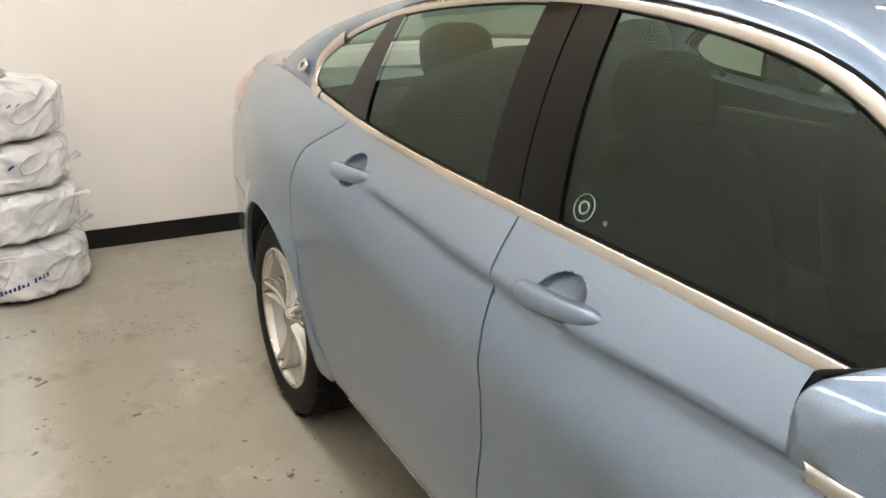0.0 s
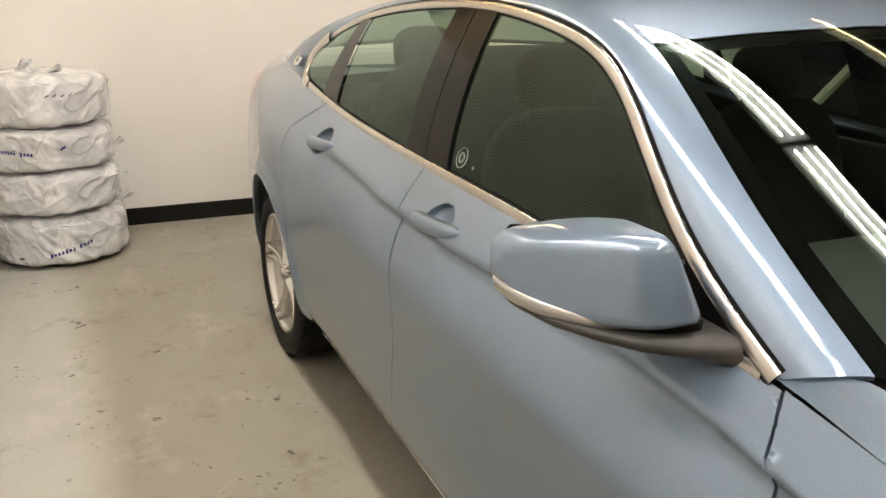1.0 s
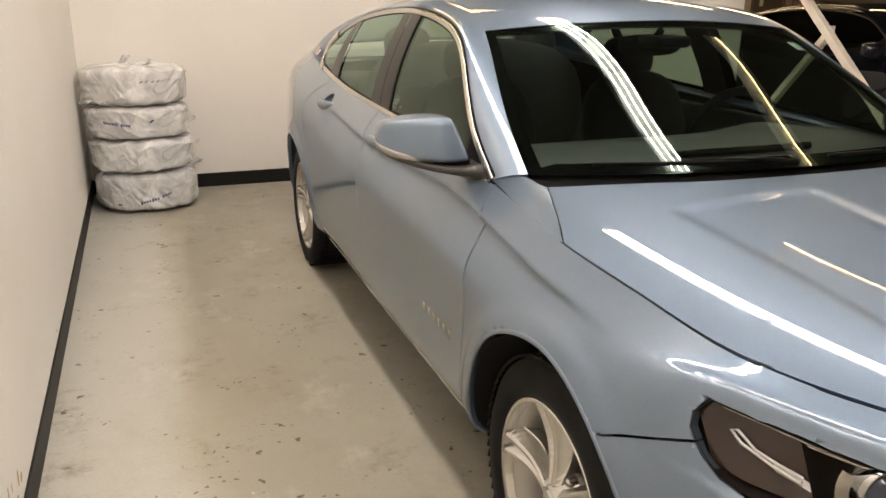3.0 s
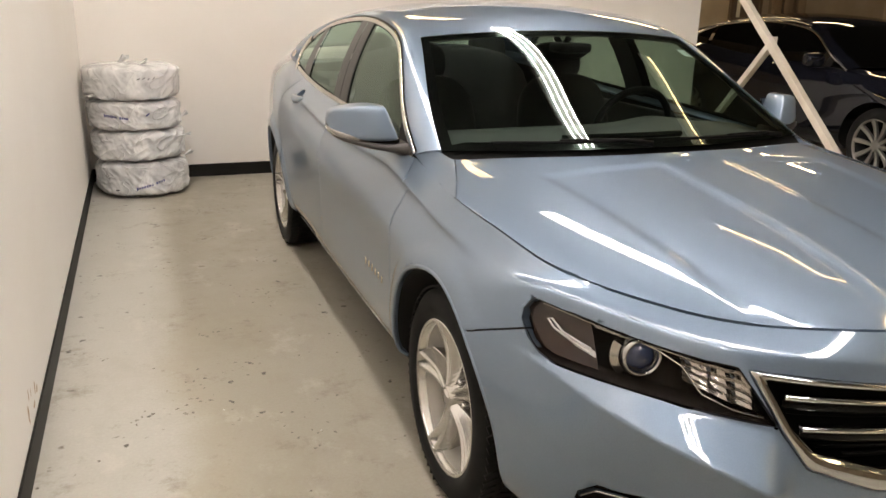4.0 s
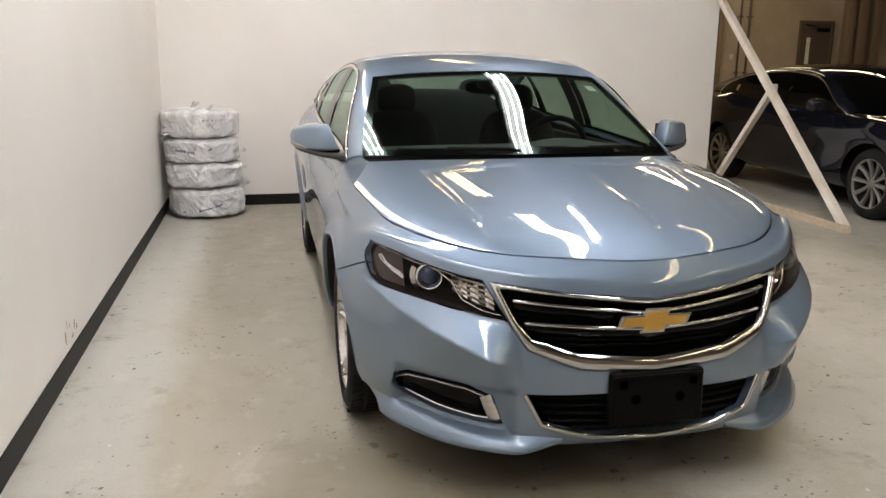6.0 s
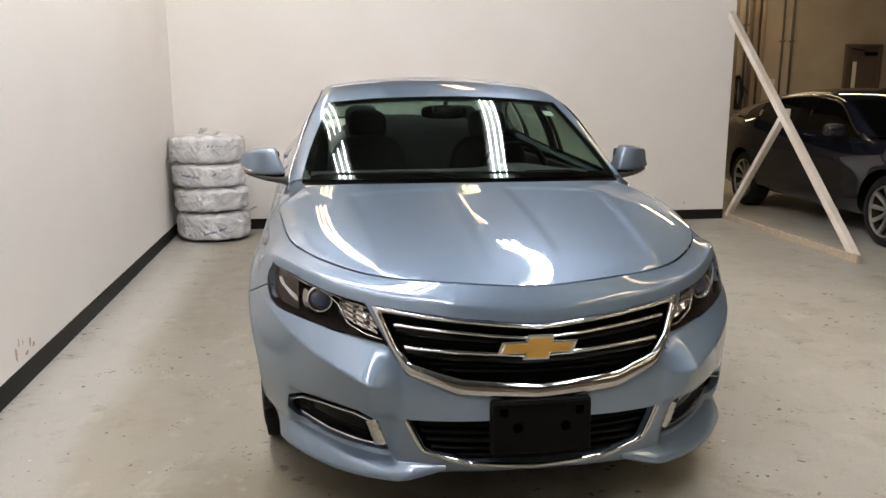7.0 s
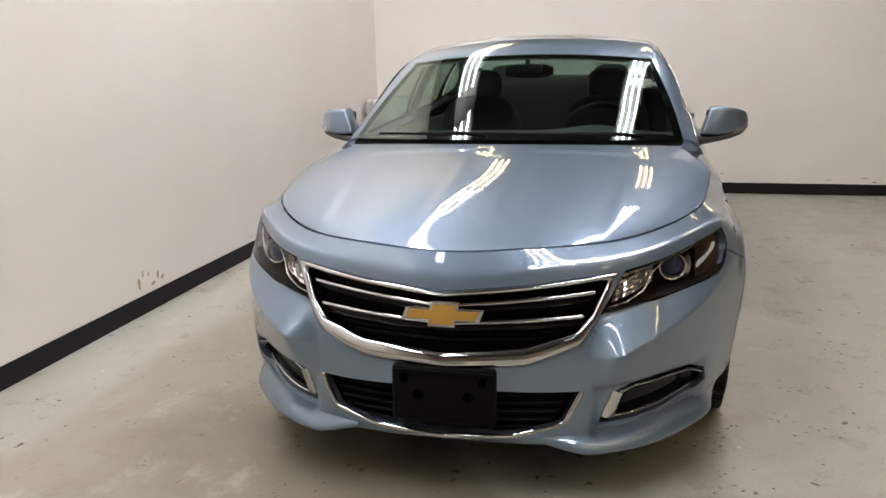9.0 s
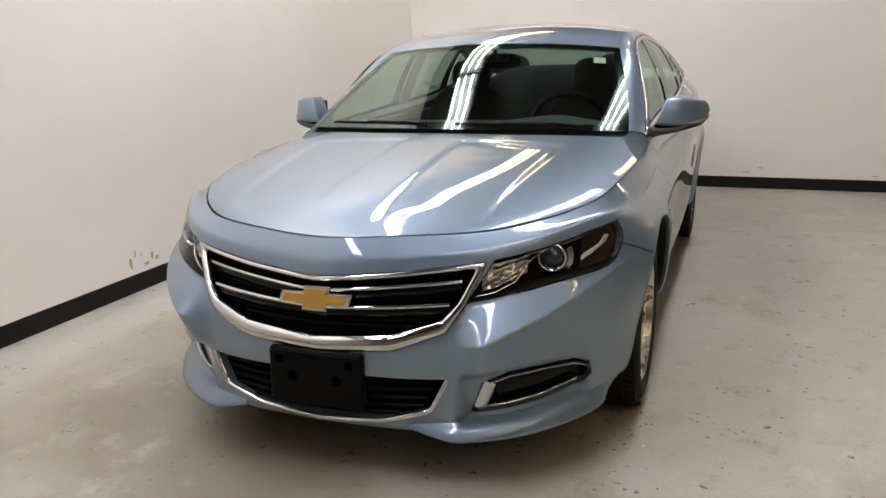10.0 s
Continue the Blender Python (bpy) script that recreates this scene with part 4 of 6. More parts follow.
def recess(poly, depth, pad=0.02, nx=40, nz=12, narrow=0.0):
    """A skin-shaped backing behind an opening."""
    xs = [p[0] for p in poly]
    zs = [p[1] for p in poly]
    g = np.zeros((nz, nx, 3))
    for i, z in enumerate(np.linspace(min(zs) - pad, max(zs) + pad, nz)):
        for j, x in enumerate(np.linspace(min(xs) - pad, max(xs) + pad, nx)):
            p, n = nose_at(x, z)
            g[i, j] = (p.x * (1 - narrow), p.y + depth, p.z)
    return grid_bm(g)


def frame_bm(outer, inner, n=160, lift=0.010, sink=-0.02):
    """A rounded frame on the front skin between two outlines."""
    o, i = resample(outer, n), resample(inner, n)
    rows = []
    for r, h in ((0, sink), (0, 0.3 * lift), (.12, .8 * lift), (.35, lift), (.65, .9 * lift), (.9, .35 * lift), (1, -.2 * lift), (1.0, sink)):
        q = o * (1 - r) + i * r
        rows.append([nose_at(x, z, h)[0] for x, z in q])
    return grid_bm(rows, close=True)


def skin_bar(pts, width, lift, n=60, thick=0.008, closed=False):
    """A bar that lies along the front skin through (x, z) points."""
    q = resample(pts, n, closed=False)
    path, nor = [], []
    for x, z in q:
        p, nn = nose_at(x, z, lift)
        path.append(p)
        nor.append(nn)
    return flat_bar(path, nor, width, thick)


grille = part("grille", recess(GRILLE, 0.065, 0.03, 60, 16), BLACK_PLASTIC, car, "black grille with chrome bars and frame")
GR_IN = [(-.470, .708), (-.24, .684), (0, .664), (.24, .684), (.470, .708), (.428, .615), (.385, .565), (.24, .523), (0, .503), (-.24, .523), (-.385, .565), (-.428, .615)]
part("grille_frame", frame_bm(GRILLE, GR_IN), CHROME, grille, "polished chrome grille frame")
for k, (z0, slope, xe) in enumerate(((.638, .085, .435), (.588, .055, .405))):
    pts = [(x, z0 + slope * abs(x)) for x in np.linspace(-xe, xe, 25)]
    low = [(x, z - 0.012) for x, z in pts]
    part("grille_blade", skin_bar(low, 0.036, -0.034, 60, 0.012), BLACK_GLOSS, grille, "gloss black grille blade")
    part("grille_bar", skin_bar(pts, 0.013, -0.012, 60, 0.010), CHROME, grille, "thin chrome grille bar")
for z0, slope, xe in ((.552, .04, .36), (.535, .03, .30), (.61, .07, .42), (.665, .09, .44)):
    pts = [(x, z0 + slope * abs(x)) for x in np.linspace(-xe, xe, 25)]
    part("grille_slat", skin_bar(pts, 0.010, -0.045, 40, 0.006), BLACK_PLASTIC, grille)

# emblem: a plain gold cross bar with a bright rim
BOW = [(-.118, .021), (-.040, .021), (-.034, .046), (.050, .046), (.045, .021), (.128, .021), (.112, -.021), (.038, -.021), (.032, -.046), (-.050, -.046), (-.045, -.021), (-.134, -.021)]


def plate_bm(poly, thick, bevel=0.003):
    bm = bmesh.new()
    f = bm.faces.new([bm.verts.new((x, 0, z)) for x, z in poly])
    r = bmesh.ops.extrude_face_region(bm, geom=[f])
    vs = [w for w in r["geom"] if isinstance(w, bmesh.types.BMVert)]
    bmesh.ops.translate(bm, verts=vs, vec=(0, -thick, 0))
    bmesh.ops.recalc_face_normals(bm, faces=bm.faces)
    es = [e for e in bm.edges if all(w in vs for w in e.verts)]
    bmesh.ops.bevel(bm, geom=es, offset=bevel, segments=2, affect="EDGES")
    return bm


ey = nose_at(0, .612)[0].y
rim_bm = plate_bm([(x * 1.02 + math.copysign(.003, x), z * 1.05 + math.copysign(.002, z)) for x, z in BOW], 0.016, 0.004)
emblem = part("emblem", rim_bm, CHROME, car, "gold cross-shaped emblem with chrome rim", smooth=False)
emblem.location = (0, ey + 0.012, .614)
emblem.scale = (.92, 1, .78)
face = part("emblem_face", plate_bm([(x * .93, z * .84) for x, z in BOW], 0.004, 0.002), GOLD, emblem, "gold emblem face", smooth=False)
face.location = (0, -0.016, 0)

# lower intake
intake = part("intake", recess(INTAKE, 0.07, 0.03, 40, 8), BLACK_PLASTIC, car, "black lower air intake with chrome strip")
for z0 in (.262, .290, .318, .346, .372):
    xe = np.interp(z0, [.228, .245, .285, .385], [.05, .20, .33, .38])
    part("intake_slat", skin_bar([(-xe, z0), (0, z0 - .004), (xe, z0)], 0.012, -0.03, 40, 0.012), BLACK_PLASTIC, intake)
STRIP = [(-.405, .388), (-.355, .288), (-.21, .247), (0, .230), (.21, .247), (.355, .288), (.405, .388)]
part("intake_strip", skin_bar(STRIP, 0.016, 0.001, 90, 0.007), CHROME, intake, "chrome strip round the lower intake")

HOLE_BLACK = principled("black_hole", grey(0.0008), 0.9, Specular_IOR_Level=0.0)
# number plate holder, empty
py = nose_at(0, .40)[0].y
holder = part("plate_holder", box_bm(-.158, -.014, -.088, .158, .03, .088, .012, 3), BLACK_PLASTIC, car, "empty black plastic number plate holder")
holder.location = (.004, py - .006, .374)
holder.rotation_euler = (radians(-3), 0, 0)
part("holder_rim", box_bm(-.152, -.019, .070, .152, -.013, .078, .002), BLACK_PLASTIC, holder)
for sx in (-.075, .075):
    part("holder_hole", lathe_bm([(-.0150, .0), (-.0150, .014), (-.0142, .016)], 20, "y"), HOLE_BLACK, holder).location = (sx, 0, .0)
for sx in (-.118, .118):
    part("holder_clip", box_bm(-.012, -.020, -.012, .012, -.012, .012, .003), HOLE_BLACK, holder).location = (sx, 0, .05)

SILVER_INNER = principled("silver_reflector", (0.45, 0.41, 0.38), 0.2, 0.9)
vs_ = coords(SILVER_INNER)
bump(SILVER_INNER, noise_tex(SILVER_INNER, vs_, 40, 1), 0.3, 0.01)
PROJECTOR = principled("projector_glass", (0.02, 0.03, 0.07), 0.04, 0.0, Coat_Weight=1.0)
LAMP_BLACK = principled("lamp_housing", (0.012, 0.009, 0.008), 0.85, Specular_IOR_Level=0.05)


def headlamp(side):
    n_u, n_v = 56, 22
    xs_lo, zs_lo = zip(*LAMP_BOTTOM)
    xs_hi, zs_hi = zip(*LAMP_TOP)
    front = np.zeros((n_v, n_u, 3))
    for j, x in enumerate(.4585 + .379 * np.linspace(0, 1, n_u) ** .85):
        lo, hi = np.interp(x, xs_lo, zs_lo), np.interp(x, xs_hi, zs_hi)
        for i, v_ in enumerate(np.linspace(.012, .988, n_v)):
            p, _ = nose_at(x * side, lo + (hi - lo) * v_)
            front[i, j] = p
    back = front + np.array([-0.028 * side, 0.060, 0])
    ring_o = np.concatenate([front[0], front[1:, -1], front[-1, -2::-1], front[-2:0:-1, 0]])
    ring_b = np.concatenate([back[0], back[1:, -1], back[-1, -2::-1], back[-2:0:-1, 0]])
    tub = grid_bm(back)
    grid_bm([ring_o, ring_b], close=True, bm=tub)
    bmesh.ops.remove_doubles(tub, verts=tub.verts, dist=1e-5)
    bmesh.ops.recalc_face_normals(tub, faces=tub.faces)
    lamp = part("headlamp", tub, LAMP_BLACK, car, "dark headlamp with projector lens and amber marker")
    cover = part("lens", outward(grid_bm(front)), LENS, lamp, "clear headlamp cover")
    cover.visible_shadow = False
    # projector
    px, pz = .668 * side, .711
    p, n = nose_at(px, pz)
    at = p + Vector((-0.012 * side, 0.030, 0))
    aim = Matrix.Translation(at) @ (Vector((0.25 * side, -1, 0.05))).to_track_quat("X", "Z").to_matrix().to_4x4()
    for name, prof, mat in (("projector_ring", [(-.03, .046), (.004, .046), (.010, .043), (.010, .038), (.0, .035)], CHROME),
                            ("projector_lens", [(.0, .036), (.008, .030), (.015, .020), (.018, .010), (.019, 0)], PROJECTOR)):
        ob = part(name, lathe_bm(prof, 40), mat, lamp)
        ob.matrix_basis = aim
    # bright sector round the outer side of the projector
    g = np.zeros((5, 14, 3))
    for i, r in enumerate(np.linspace(.049, .066, 5)):
        for j, b in enumerate(np.linspace(-.85, .5, 14)):
            g[i, j] = aim @ Vector((-.012 - .010 * i / 4, r * math.cos(b) * side, r * math.sin(b)))
    part("lamp_band", outward(grid_bm(g)), SATIN, lamp, "satin silver lamp band")
    # brown marker with a pale light guide on it
    g = np.zeros((8, 10, 3))
    for i, v_ in enumerate(np.linspace(.08, .90, 8)):
        for j, u in enumerate(np.linspace(0, 1, 10)):
            x = .742 + .086 * u
            lo, hi = np.interp(x, xs_lo, zs_lo), np.interp(x, xs_hi, zs_hi)
            s_, _ = nose_at(x * side, lo + (hi - lo) * v_)
            g[i, j] = (s_.x - .014 * side, s_.y + .022, s_.z)
    part("marker", outward(grid_bm(g)), AMBER, lamp, "brown marker reflector")
    loop = [(.752, .697), (.775, .712), (.800, .732), (.806, .748), (.800, .750), (.788, .728), (.768, .716), (.750, .708)]
    pts = []
    for x, z in loop:
        s_, _ = nose_at(x * side, z)
        pts.append((s_.x - .012 * side, s_.y + .014, z))
    part("marker_bar", tube_bm(pts, .0028, 6, True), WHITE_LENS, lamp, "pale light guide")
    g = np.zeros((4, 8, 3))
    for i, v_ in enumerate(np.linspace(0, 1, 4)):
        for j, u in enumerate(np.linspace(0, 1, 8)):
            x = .744 + .030 * u
            s_, _ = nose_at(x * side, np.interp(x, [.744, .774], [.690, .706]) + .014 * v_)
            g[i, j] = (s_.x - .012 * side, s_.y + .015, s_.z)
    part("marker_pad", outward(grid_bm(g)), WHITE_LENS, lamp, "pale light guide end")
    edge = [((x * .995) * side, np.interp(x, xs_hi, zs_hi) - .007) for x in np.linspace(.60, .812, 24)]
    part("lamp_trim", skin_bar(edge, 0.004, -0.014, 40, 0.003), SATIN, lamp, "thin bright upper trim")
    # faceted inner reflector
    bm = bmesh.new()
    g = np.zeros((9, 12, 3))
    for i, v_ in enumerate(np.linspace(0, 1, 9)):
        for j, u in enumerate(np.linspace(0, 1, 12)):
            x = .492 + .115 * u
            lo = np.interp(x, [.46, .53, .61], [.625, .645, .680])
            hi = np.interp(x, [.46, .50, .61], [.660, .708, .728])
            s_, _ = nose_at(x * side, lo + (hi - lo) * v_)
            g[i, j] = (s_.x - .01 * side, s_.y + .026 + .012 * abs(math.sin(j * .85)) + .004 * (i % 2), s_.z)
    part("inner_reflector", outward(grid_bm(g)), SILVER_INNER, lamp, "faceted silver reflector", smooth=False)
    line = [(.476, .628), (.53, .638), (.585, .664), (.612, .715), (.65, .742), (.74, .762)]
    line = [(x * side, z) for x, z in line]
    part("lamp_line", skin_bar(line, 0.005, -0.022, 50, 0.004), SATIN, lamp, "thin bright line")
    return lamp


for side in (-1, 1):
    headlamp(side)

for side in (-1, 1):
    sx = lambda poly: [(x * side, z) for x, z in poly]
    fog = part("fog_recess", recess(sx(FOG), 0.040, 0.03, 24, 10), BLACK_PLASTIC, car, "black fog lamp recess with chrome trim")
    part("fog_trim", skin_bar(sx([(.765, .360), (.66, .372), (.56, .366), (.512, .350)]), 0.008, -0.006, 40, 0.007), CHROME, fog, "chrome trim strip")
    part("fog_trim", skin_bar(sx([(.512, .354), (.494, .315), (.478, .272)]), 0.046, -0.006, 20, 0.009), CHROME, fog, "broad chrome trim end")
    part("fog_trim", skin_bar(sx([(.474, .273), (.54, .272), (.64, .283), (.73, .305)]), 0.009, -0.008, 40, 0.007), CHROME, fog, "chrome trim strip")
    part("fog_grid", skin_bar(sx([(.53, .318), (.63, .328), (.74, .337)]), 0.06, -0.030, 24, 0.006), BLACK_GLOSS, fog)

# chin wing under the bumper, one each side: from the wheel arch round below the fog lamp to a pointed foot
s_all = np.linspace(0, RING_K[6], 1500)
low_line = RING[1](s_all)
k0, k1 = int(np.argmax(low_line[:, 0] > .285)), int(np.argmax(low_line[:, 1] > -.405))
for side in (-1, 1):
    rows = [[] for _ in range(8)]
    for q in np.linspace(0, 1, 64):
        k = int(round(k0 + (k1 - k0) * q))
        b = Vector(low_line[k])
        run = low_line[k + 4] - low_line[max(k - 4, 0)]
        n_ = Vector((run[1], -run[0], 0)).normalized()
        w_ = float(smoothstep(0, .17, q) * (1 - .25 * smoothstep(.25, .7, q) - .75 * smoothstep(.70, .97, q)))
        z_edge = float(np.interp(q, [0, .08, .17, .45, .75, 1], [.226, .208, .192, .192, .202, .216]))
        top = pressed(flank(s_all[k:k + 1], np.array([1.0, .9])))[:, 0]
        under = Vector(flank(s_all[k:k + 1], np.array([.35]))[0, 0])
        line = [Vector(top[0]) - n_ * .004, Vector(top[1]) + n_ * .010 * w_, b + n_ * .022 * w_, b + n_ * .033 * w_, b + n_ * (.037 * w_ + .001), b + n_ * (.030 * w_), under - n_ * .01, under - n_ * .10]
        for p_, z_ in zip(line[2:], (z_edge * .35 + .245 * .65, z_edge * .75 + .245 * .25 + .002, z_edge + .004, z_edge - .003, z_edge, z_edge + .01)):
            p_.z = z_
        fade = float(smoothstep(.80, 1, q))
        skin_ = flank(s_all[k:k + 1], np.array([1.0, .9, .78, .66, .54, .42, .30, .25]))[:, 0]
        line = [p_.lerp(Vector(o_) + n_ * .001, fade) for p_, o_ in zip(line[:6], skin_)] + line[6:]
        for r_, p_ in zip(rows, line):
            r_.append((p_.x * side, p_.y, p_.z))
    bm = grid_bm(rows)
    bmesh.ops.recalc_face_normals(bm, faces=bm.faces)
    part("bumper_lip", outward(bm), PAINT, car)


# ---- mirrors, handles, wipers, badges ----
FOOT_PLASTIC = principled("brown_black_plastic", (0.022, 0.019, 0.017), 0.45)
MIRROR_TOP = smooth_profile([0, .3, .65, 1], [1.104, 1.105, 1.097, 1.076])
MIRROR_BOTTOM = smooth_profile([0, .4, 1], [.984, .981, 1.002])
MIRROR_FRONT = smooth_profile([0, .3, .6, .8, 1], [.622, .630, .664, .708, .775])


def door_mirror(side):
    n, m = 30, 36
    g = np.zeros((n, m, 3))
    for i, u in enumerate(np.linspace(0, 1, n)):
        x = .814 + .222 * u
        e = (1 - max(0, (u - .80) / .20) ** 3.0) ** .5 if u < 1 else 0.02
        e *= 1 if u > .05 else .94 + .06 * math.sqrt(max(0, 1 - (1 - u / .05) ** 2))
        top, bot = MIRROR_TOP(np.array([u]))[0, 0], MIRROR_BOTTOM(np.array([u]))[0, 0]
        lo_f = MIRROR_FRONT(np.array([u]))[0, 0]
        hi_f = lo_f + .034 - .010 * u
        bk = np.interp(u, [0, .5, 1], [.756, .800, .852])
        cz, hz = (top + bot) / 2, (top - bot) / 2 * e
        for j in range(m):
            a = TAU * j / m
            c, s = math.cos(a), math.sin(a)
            pw = 2 / 7.5
            sz = math.copysign(abs(s) ** pw, s)
            fr = lo_f + (hi_f - lo_f) * (.5 + .5 * sz)
            cy = bk - .03
            ry = (cy - fr) * (.35 + .65 * e) if c < 0 else .03 * e
            inner = .006 + .040 * (.5 + .5 * sz)
            g[i, j] = ((x + inner * (1 - u) ** 2) * side, cy + ry * math.copysign(abs(c) ** pw, c), cz + hz * sz)
    bm = grid_bm(g, close=True)
    bm.verts.ensure_lookup_table()
    bm.faces.new([bm.verts[k] for k in range(m)])
    bm.faces.new([bm.verts[(n - 1) * m + k] for k in range(m)])
    bmesh.ops.recalc_face_normals(bm, faces=bm.faces)
    mirror = part("door_mirror", bm, PAINT, car, "blue-silver door mirror with turn signal")
    outer = g
    # glass on the back
    gm = np.zeros((8, 12, 3))
    for i, v_ in enumerate(np.linspace(-1, 1, 8)):
        for j, u in enumerate(np.linspace(0, 1, 12)):
            e = math.sqrt(1 - v_ * v_ * .75)
            gm[i, j] = ((.85 + .165 * u * (0.75 + .25 * e)) * side, np.interp(u, [0, 1], [.782, .848]), 1.036 + .046 * v_)
    part("mirror_glass", grid_bm(gm), principled("mirror_glass", grey(0.8), 0.02, 1.0), mirror)
    part("mirror_bezel", tube_bm([(q[0], q[1] - .006, q[2]) for q in list(gm[0]) + list(gm[1:, -1]) + list(gm[-1, ::-1]) + list(gm[::-1, 0])[1:-1]], .004, 6, True), BLACK_PLASTIC, mirror)
    # dark foot
    path = [(.748, .572, .940), (.772, .592, .945), (.800, .615, .952), (.830, .634, .957), (.870, .648, .961), (.910, .666, .966), (.955, .694, .974), (.995, .732, .983), (1.018, .775, .991)]
    bm = bmesh.new()
    rows = []
    for k, (x, y, z) in enumerate(path):
        hgt, dep = (.062, .052, .036, .024, .019, .017, .014, .011, .006)[k], (.11, .10, .09, .08, .075, .07, .06, .05, .03)[k]
        rows.append([bm.verts.new((x * side, y + dep * a, z + hgt * b)) for a, b in ((-.4, -.3), (-.5, .2), (-.3, .8), (.8, .8), (1, .2), (.8, -.5), (.2, -.7))])
    for a, b in zip(rows, rows[1:]):
        for j in range(7):
            bm.faces.new((a[j], a[(j + 1) % 7], b[(j + 1) % 7], b[j]))
    bm.faces.new(rows[0])
    bm.faces.new(rows[-1][::-1])
    bmesh.ops.recalc_face_normals(bm, faces=bm.faces)
    part("mirror_foot", bm, FOOT_PLASTIC, mirror, "dark plastic mirror foot")
    # signal strip and dark skirt along the lower front edge
    sig = [Vector(p) for p in ((.912, .668, .990), (.945, .680, .991), (.98, .705, .995), (1.008, .738, 1.0), (1.028, .785, 1.008), (1.033, .815, 1.013))]
    sk = [Vector(p) for p in ((.815, .640, .974), (.86, .648, .974), (.90, .667, .978), (.925, .680, .981))]
    for nm, pts, mat, wd in (("turn_signal", sig, SIGNAL_LENS, .021), ("mirror_skirt", sk, BLACK_PLASTIC, .034)):
        pp = curve([(p.x * side, p.y, p.z) for p in pts])(np.linspace(0, 1, 24))
        part(nm, flat_bar(pp, [(side * .6, -1, -.4)] * 24, wd, .006), mat, mirror, "clear turn signal strip" if nm == "turn_signal" else "")
    return mirror


for side in (-1, 1):
    door_mirror(side)
    # sail panel in front of the door glass
    g = side_grid(.545, .72, 8, inset=-0.001)
    g[..., 0] *= side
    part("sail_panel", outward(grid_bm(g)), BLACK_PLASTIC, car, "black triangular mirror panel")


def door_handle(door, hy, hz, side):
    n = 28
    rows = []
    bm = bmesh.new()
    x_front, x_back = flank_at(hy - .105, hz - .012)[0].x, flank_at(hy + .105, hz - .024)[0].x
    for i, u in enumerate(np.linspace(-1, 1, n)):
        y = hy + .100 * u
        z = hz - .006 * u - .016 - .004 * (1 - u * u)
        edge = abs(u) ** 6
        x = (x_front * (1 - u) + x_back * (1 + u)) / 2 - .006 + .010 * (1 - u ** 4)
        hw = (.020 + .004 * u) * (1 - .70 * edge)
        rows.append([bm.verts.new(((x + dx * (1 - .5 * edge)) * side, y, z + hw * dz)) for dx, dz in ((-.012, -1), (.002, -1.0), (.011, -.55), (.013, .1), (.009, .7), (0, 1), (-.012, 1))])
    for a, b in zip(rows, rows[1:]):
        for j in range(6):
            bm.faces.new((a[j], a[j + 1], b[j + 1], b[j]))
        bm.faces.new((a[6], a[0], b[0], b[6]))
    bm.faces.new(rows[0])
    bm.faces.new(rows[-1][::-1])
    bmesh.ops.recalc_face_normals(bm, faces=bm.faces)
    part("door_handle", bm, PAINT, door, "body-coloured pull handle")


for (hy, hz), nm in zip(HANDLES, ("front_door", "rear_door")):
    for key, side in (("_r", -1), ("_l", 1)):
        door_handle(PANELS[nm + key], hy, hz, side)

# writing on the front doors: plain bright bars
for key, side in (("_r", -1), ("_l", 1)):
    for k in range(6):
        y = .78 - k * .046
        p, nn = flank_at(y, .515)
        bar = box_bm(-.002, -.0075, -.0125, .0025, .0075, .0125, .001)
        ob = part("badge_bar", bar, SATIN, PANELS["front_door" + key], "small bright letter-sized bar")
        ob.matrix_basis = pose(p.x * side, y, .515)
    # small round badge on the rear pillar
    ob = part("pillar_badge", lathe_bm([(-.002, .0), (.002, .010), (.006, .013), (.006, .019), (0, .022)], 20), CHROME, car, "small bright badge")
    part("badge_centre", lathe_bm([(.003, .0), (.003, .0115)], 16), BLACK_GLOSS, ob, "dark badge centre")
    spot = np.array([.772, 2.835, 1.140])
    ob.matrix_basis = pose(spot[0] * side, spot[1], spot[2], 0, -32 * side, 0) @ Matrix.Diagonal((side, 1.5, 1, 1))

# thin bright strip along the sill
pp = [flank_at(y, .292)[0] for y in np.linspace(.47, 2.30, 50)]
both_bm("sill_strip", flat_bar(pp, [(1, 0, .3)] * 50, 0.006, 0.004), CHROME, "thin bright sill strip")

# cowl panel and wipers
cw = COWL(np.linspace(0, 1, 20))
base_line = screen_g[0]
xs = np.linspace(-.735, .735, 41)
g = np.zeros((4, 41, 3))
for j, x in enumerate(xs):
    yr = np.interp(abs(x), cw[:, 0], cw[:, 1])
    zr = np.interp(abs(x), cw[:, 0], cw[:, 2])
    k = np.argmin(abs(base_line[:, 0] - x))
    ys_, zs_ = np.interp(x, base_line[:, 0], base_line[:, 1]), np.interp(x, base_line[:, 0], base_line[:, 2])
    for i, r in enumerate((0, .35, .7, 1)):
        g[i, j] = (x, (yr - .03) * (1 - r) + (ys_ + .05) * r, (zr - .03) * (1 - r) + (zs_ + .012) * r - .004)
part("cowl", outward(grid_bm(g), (0, .3, 0)), BLACK_PLASTIC, car, "black plastic scuttle panel")


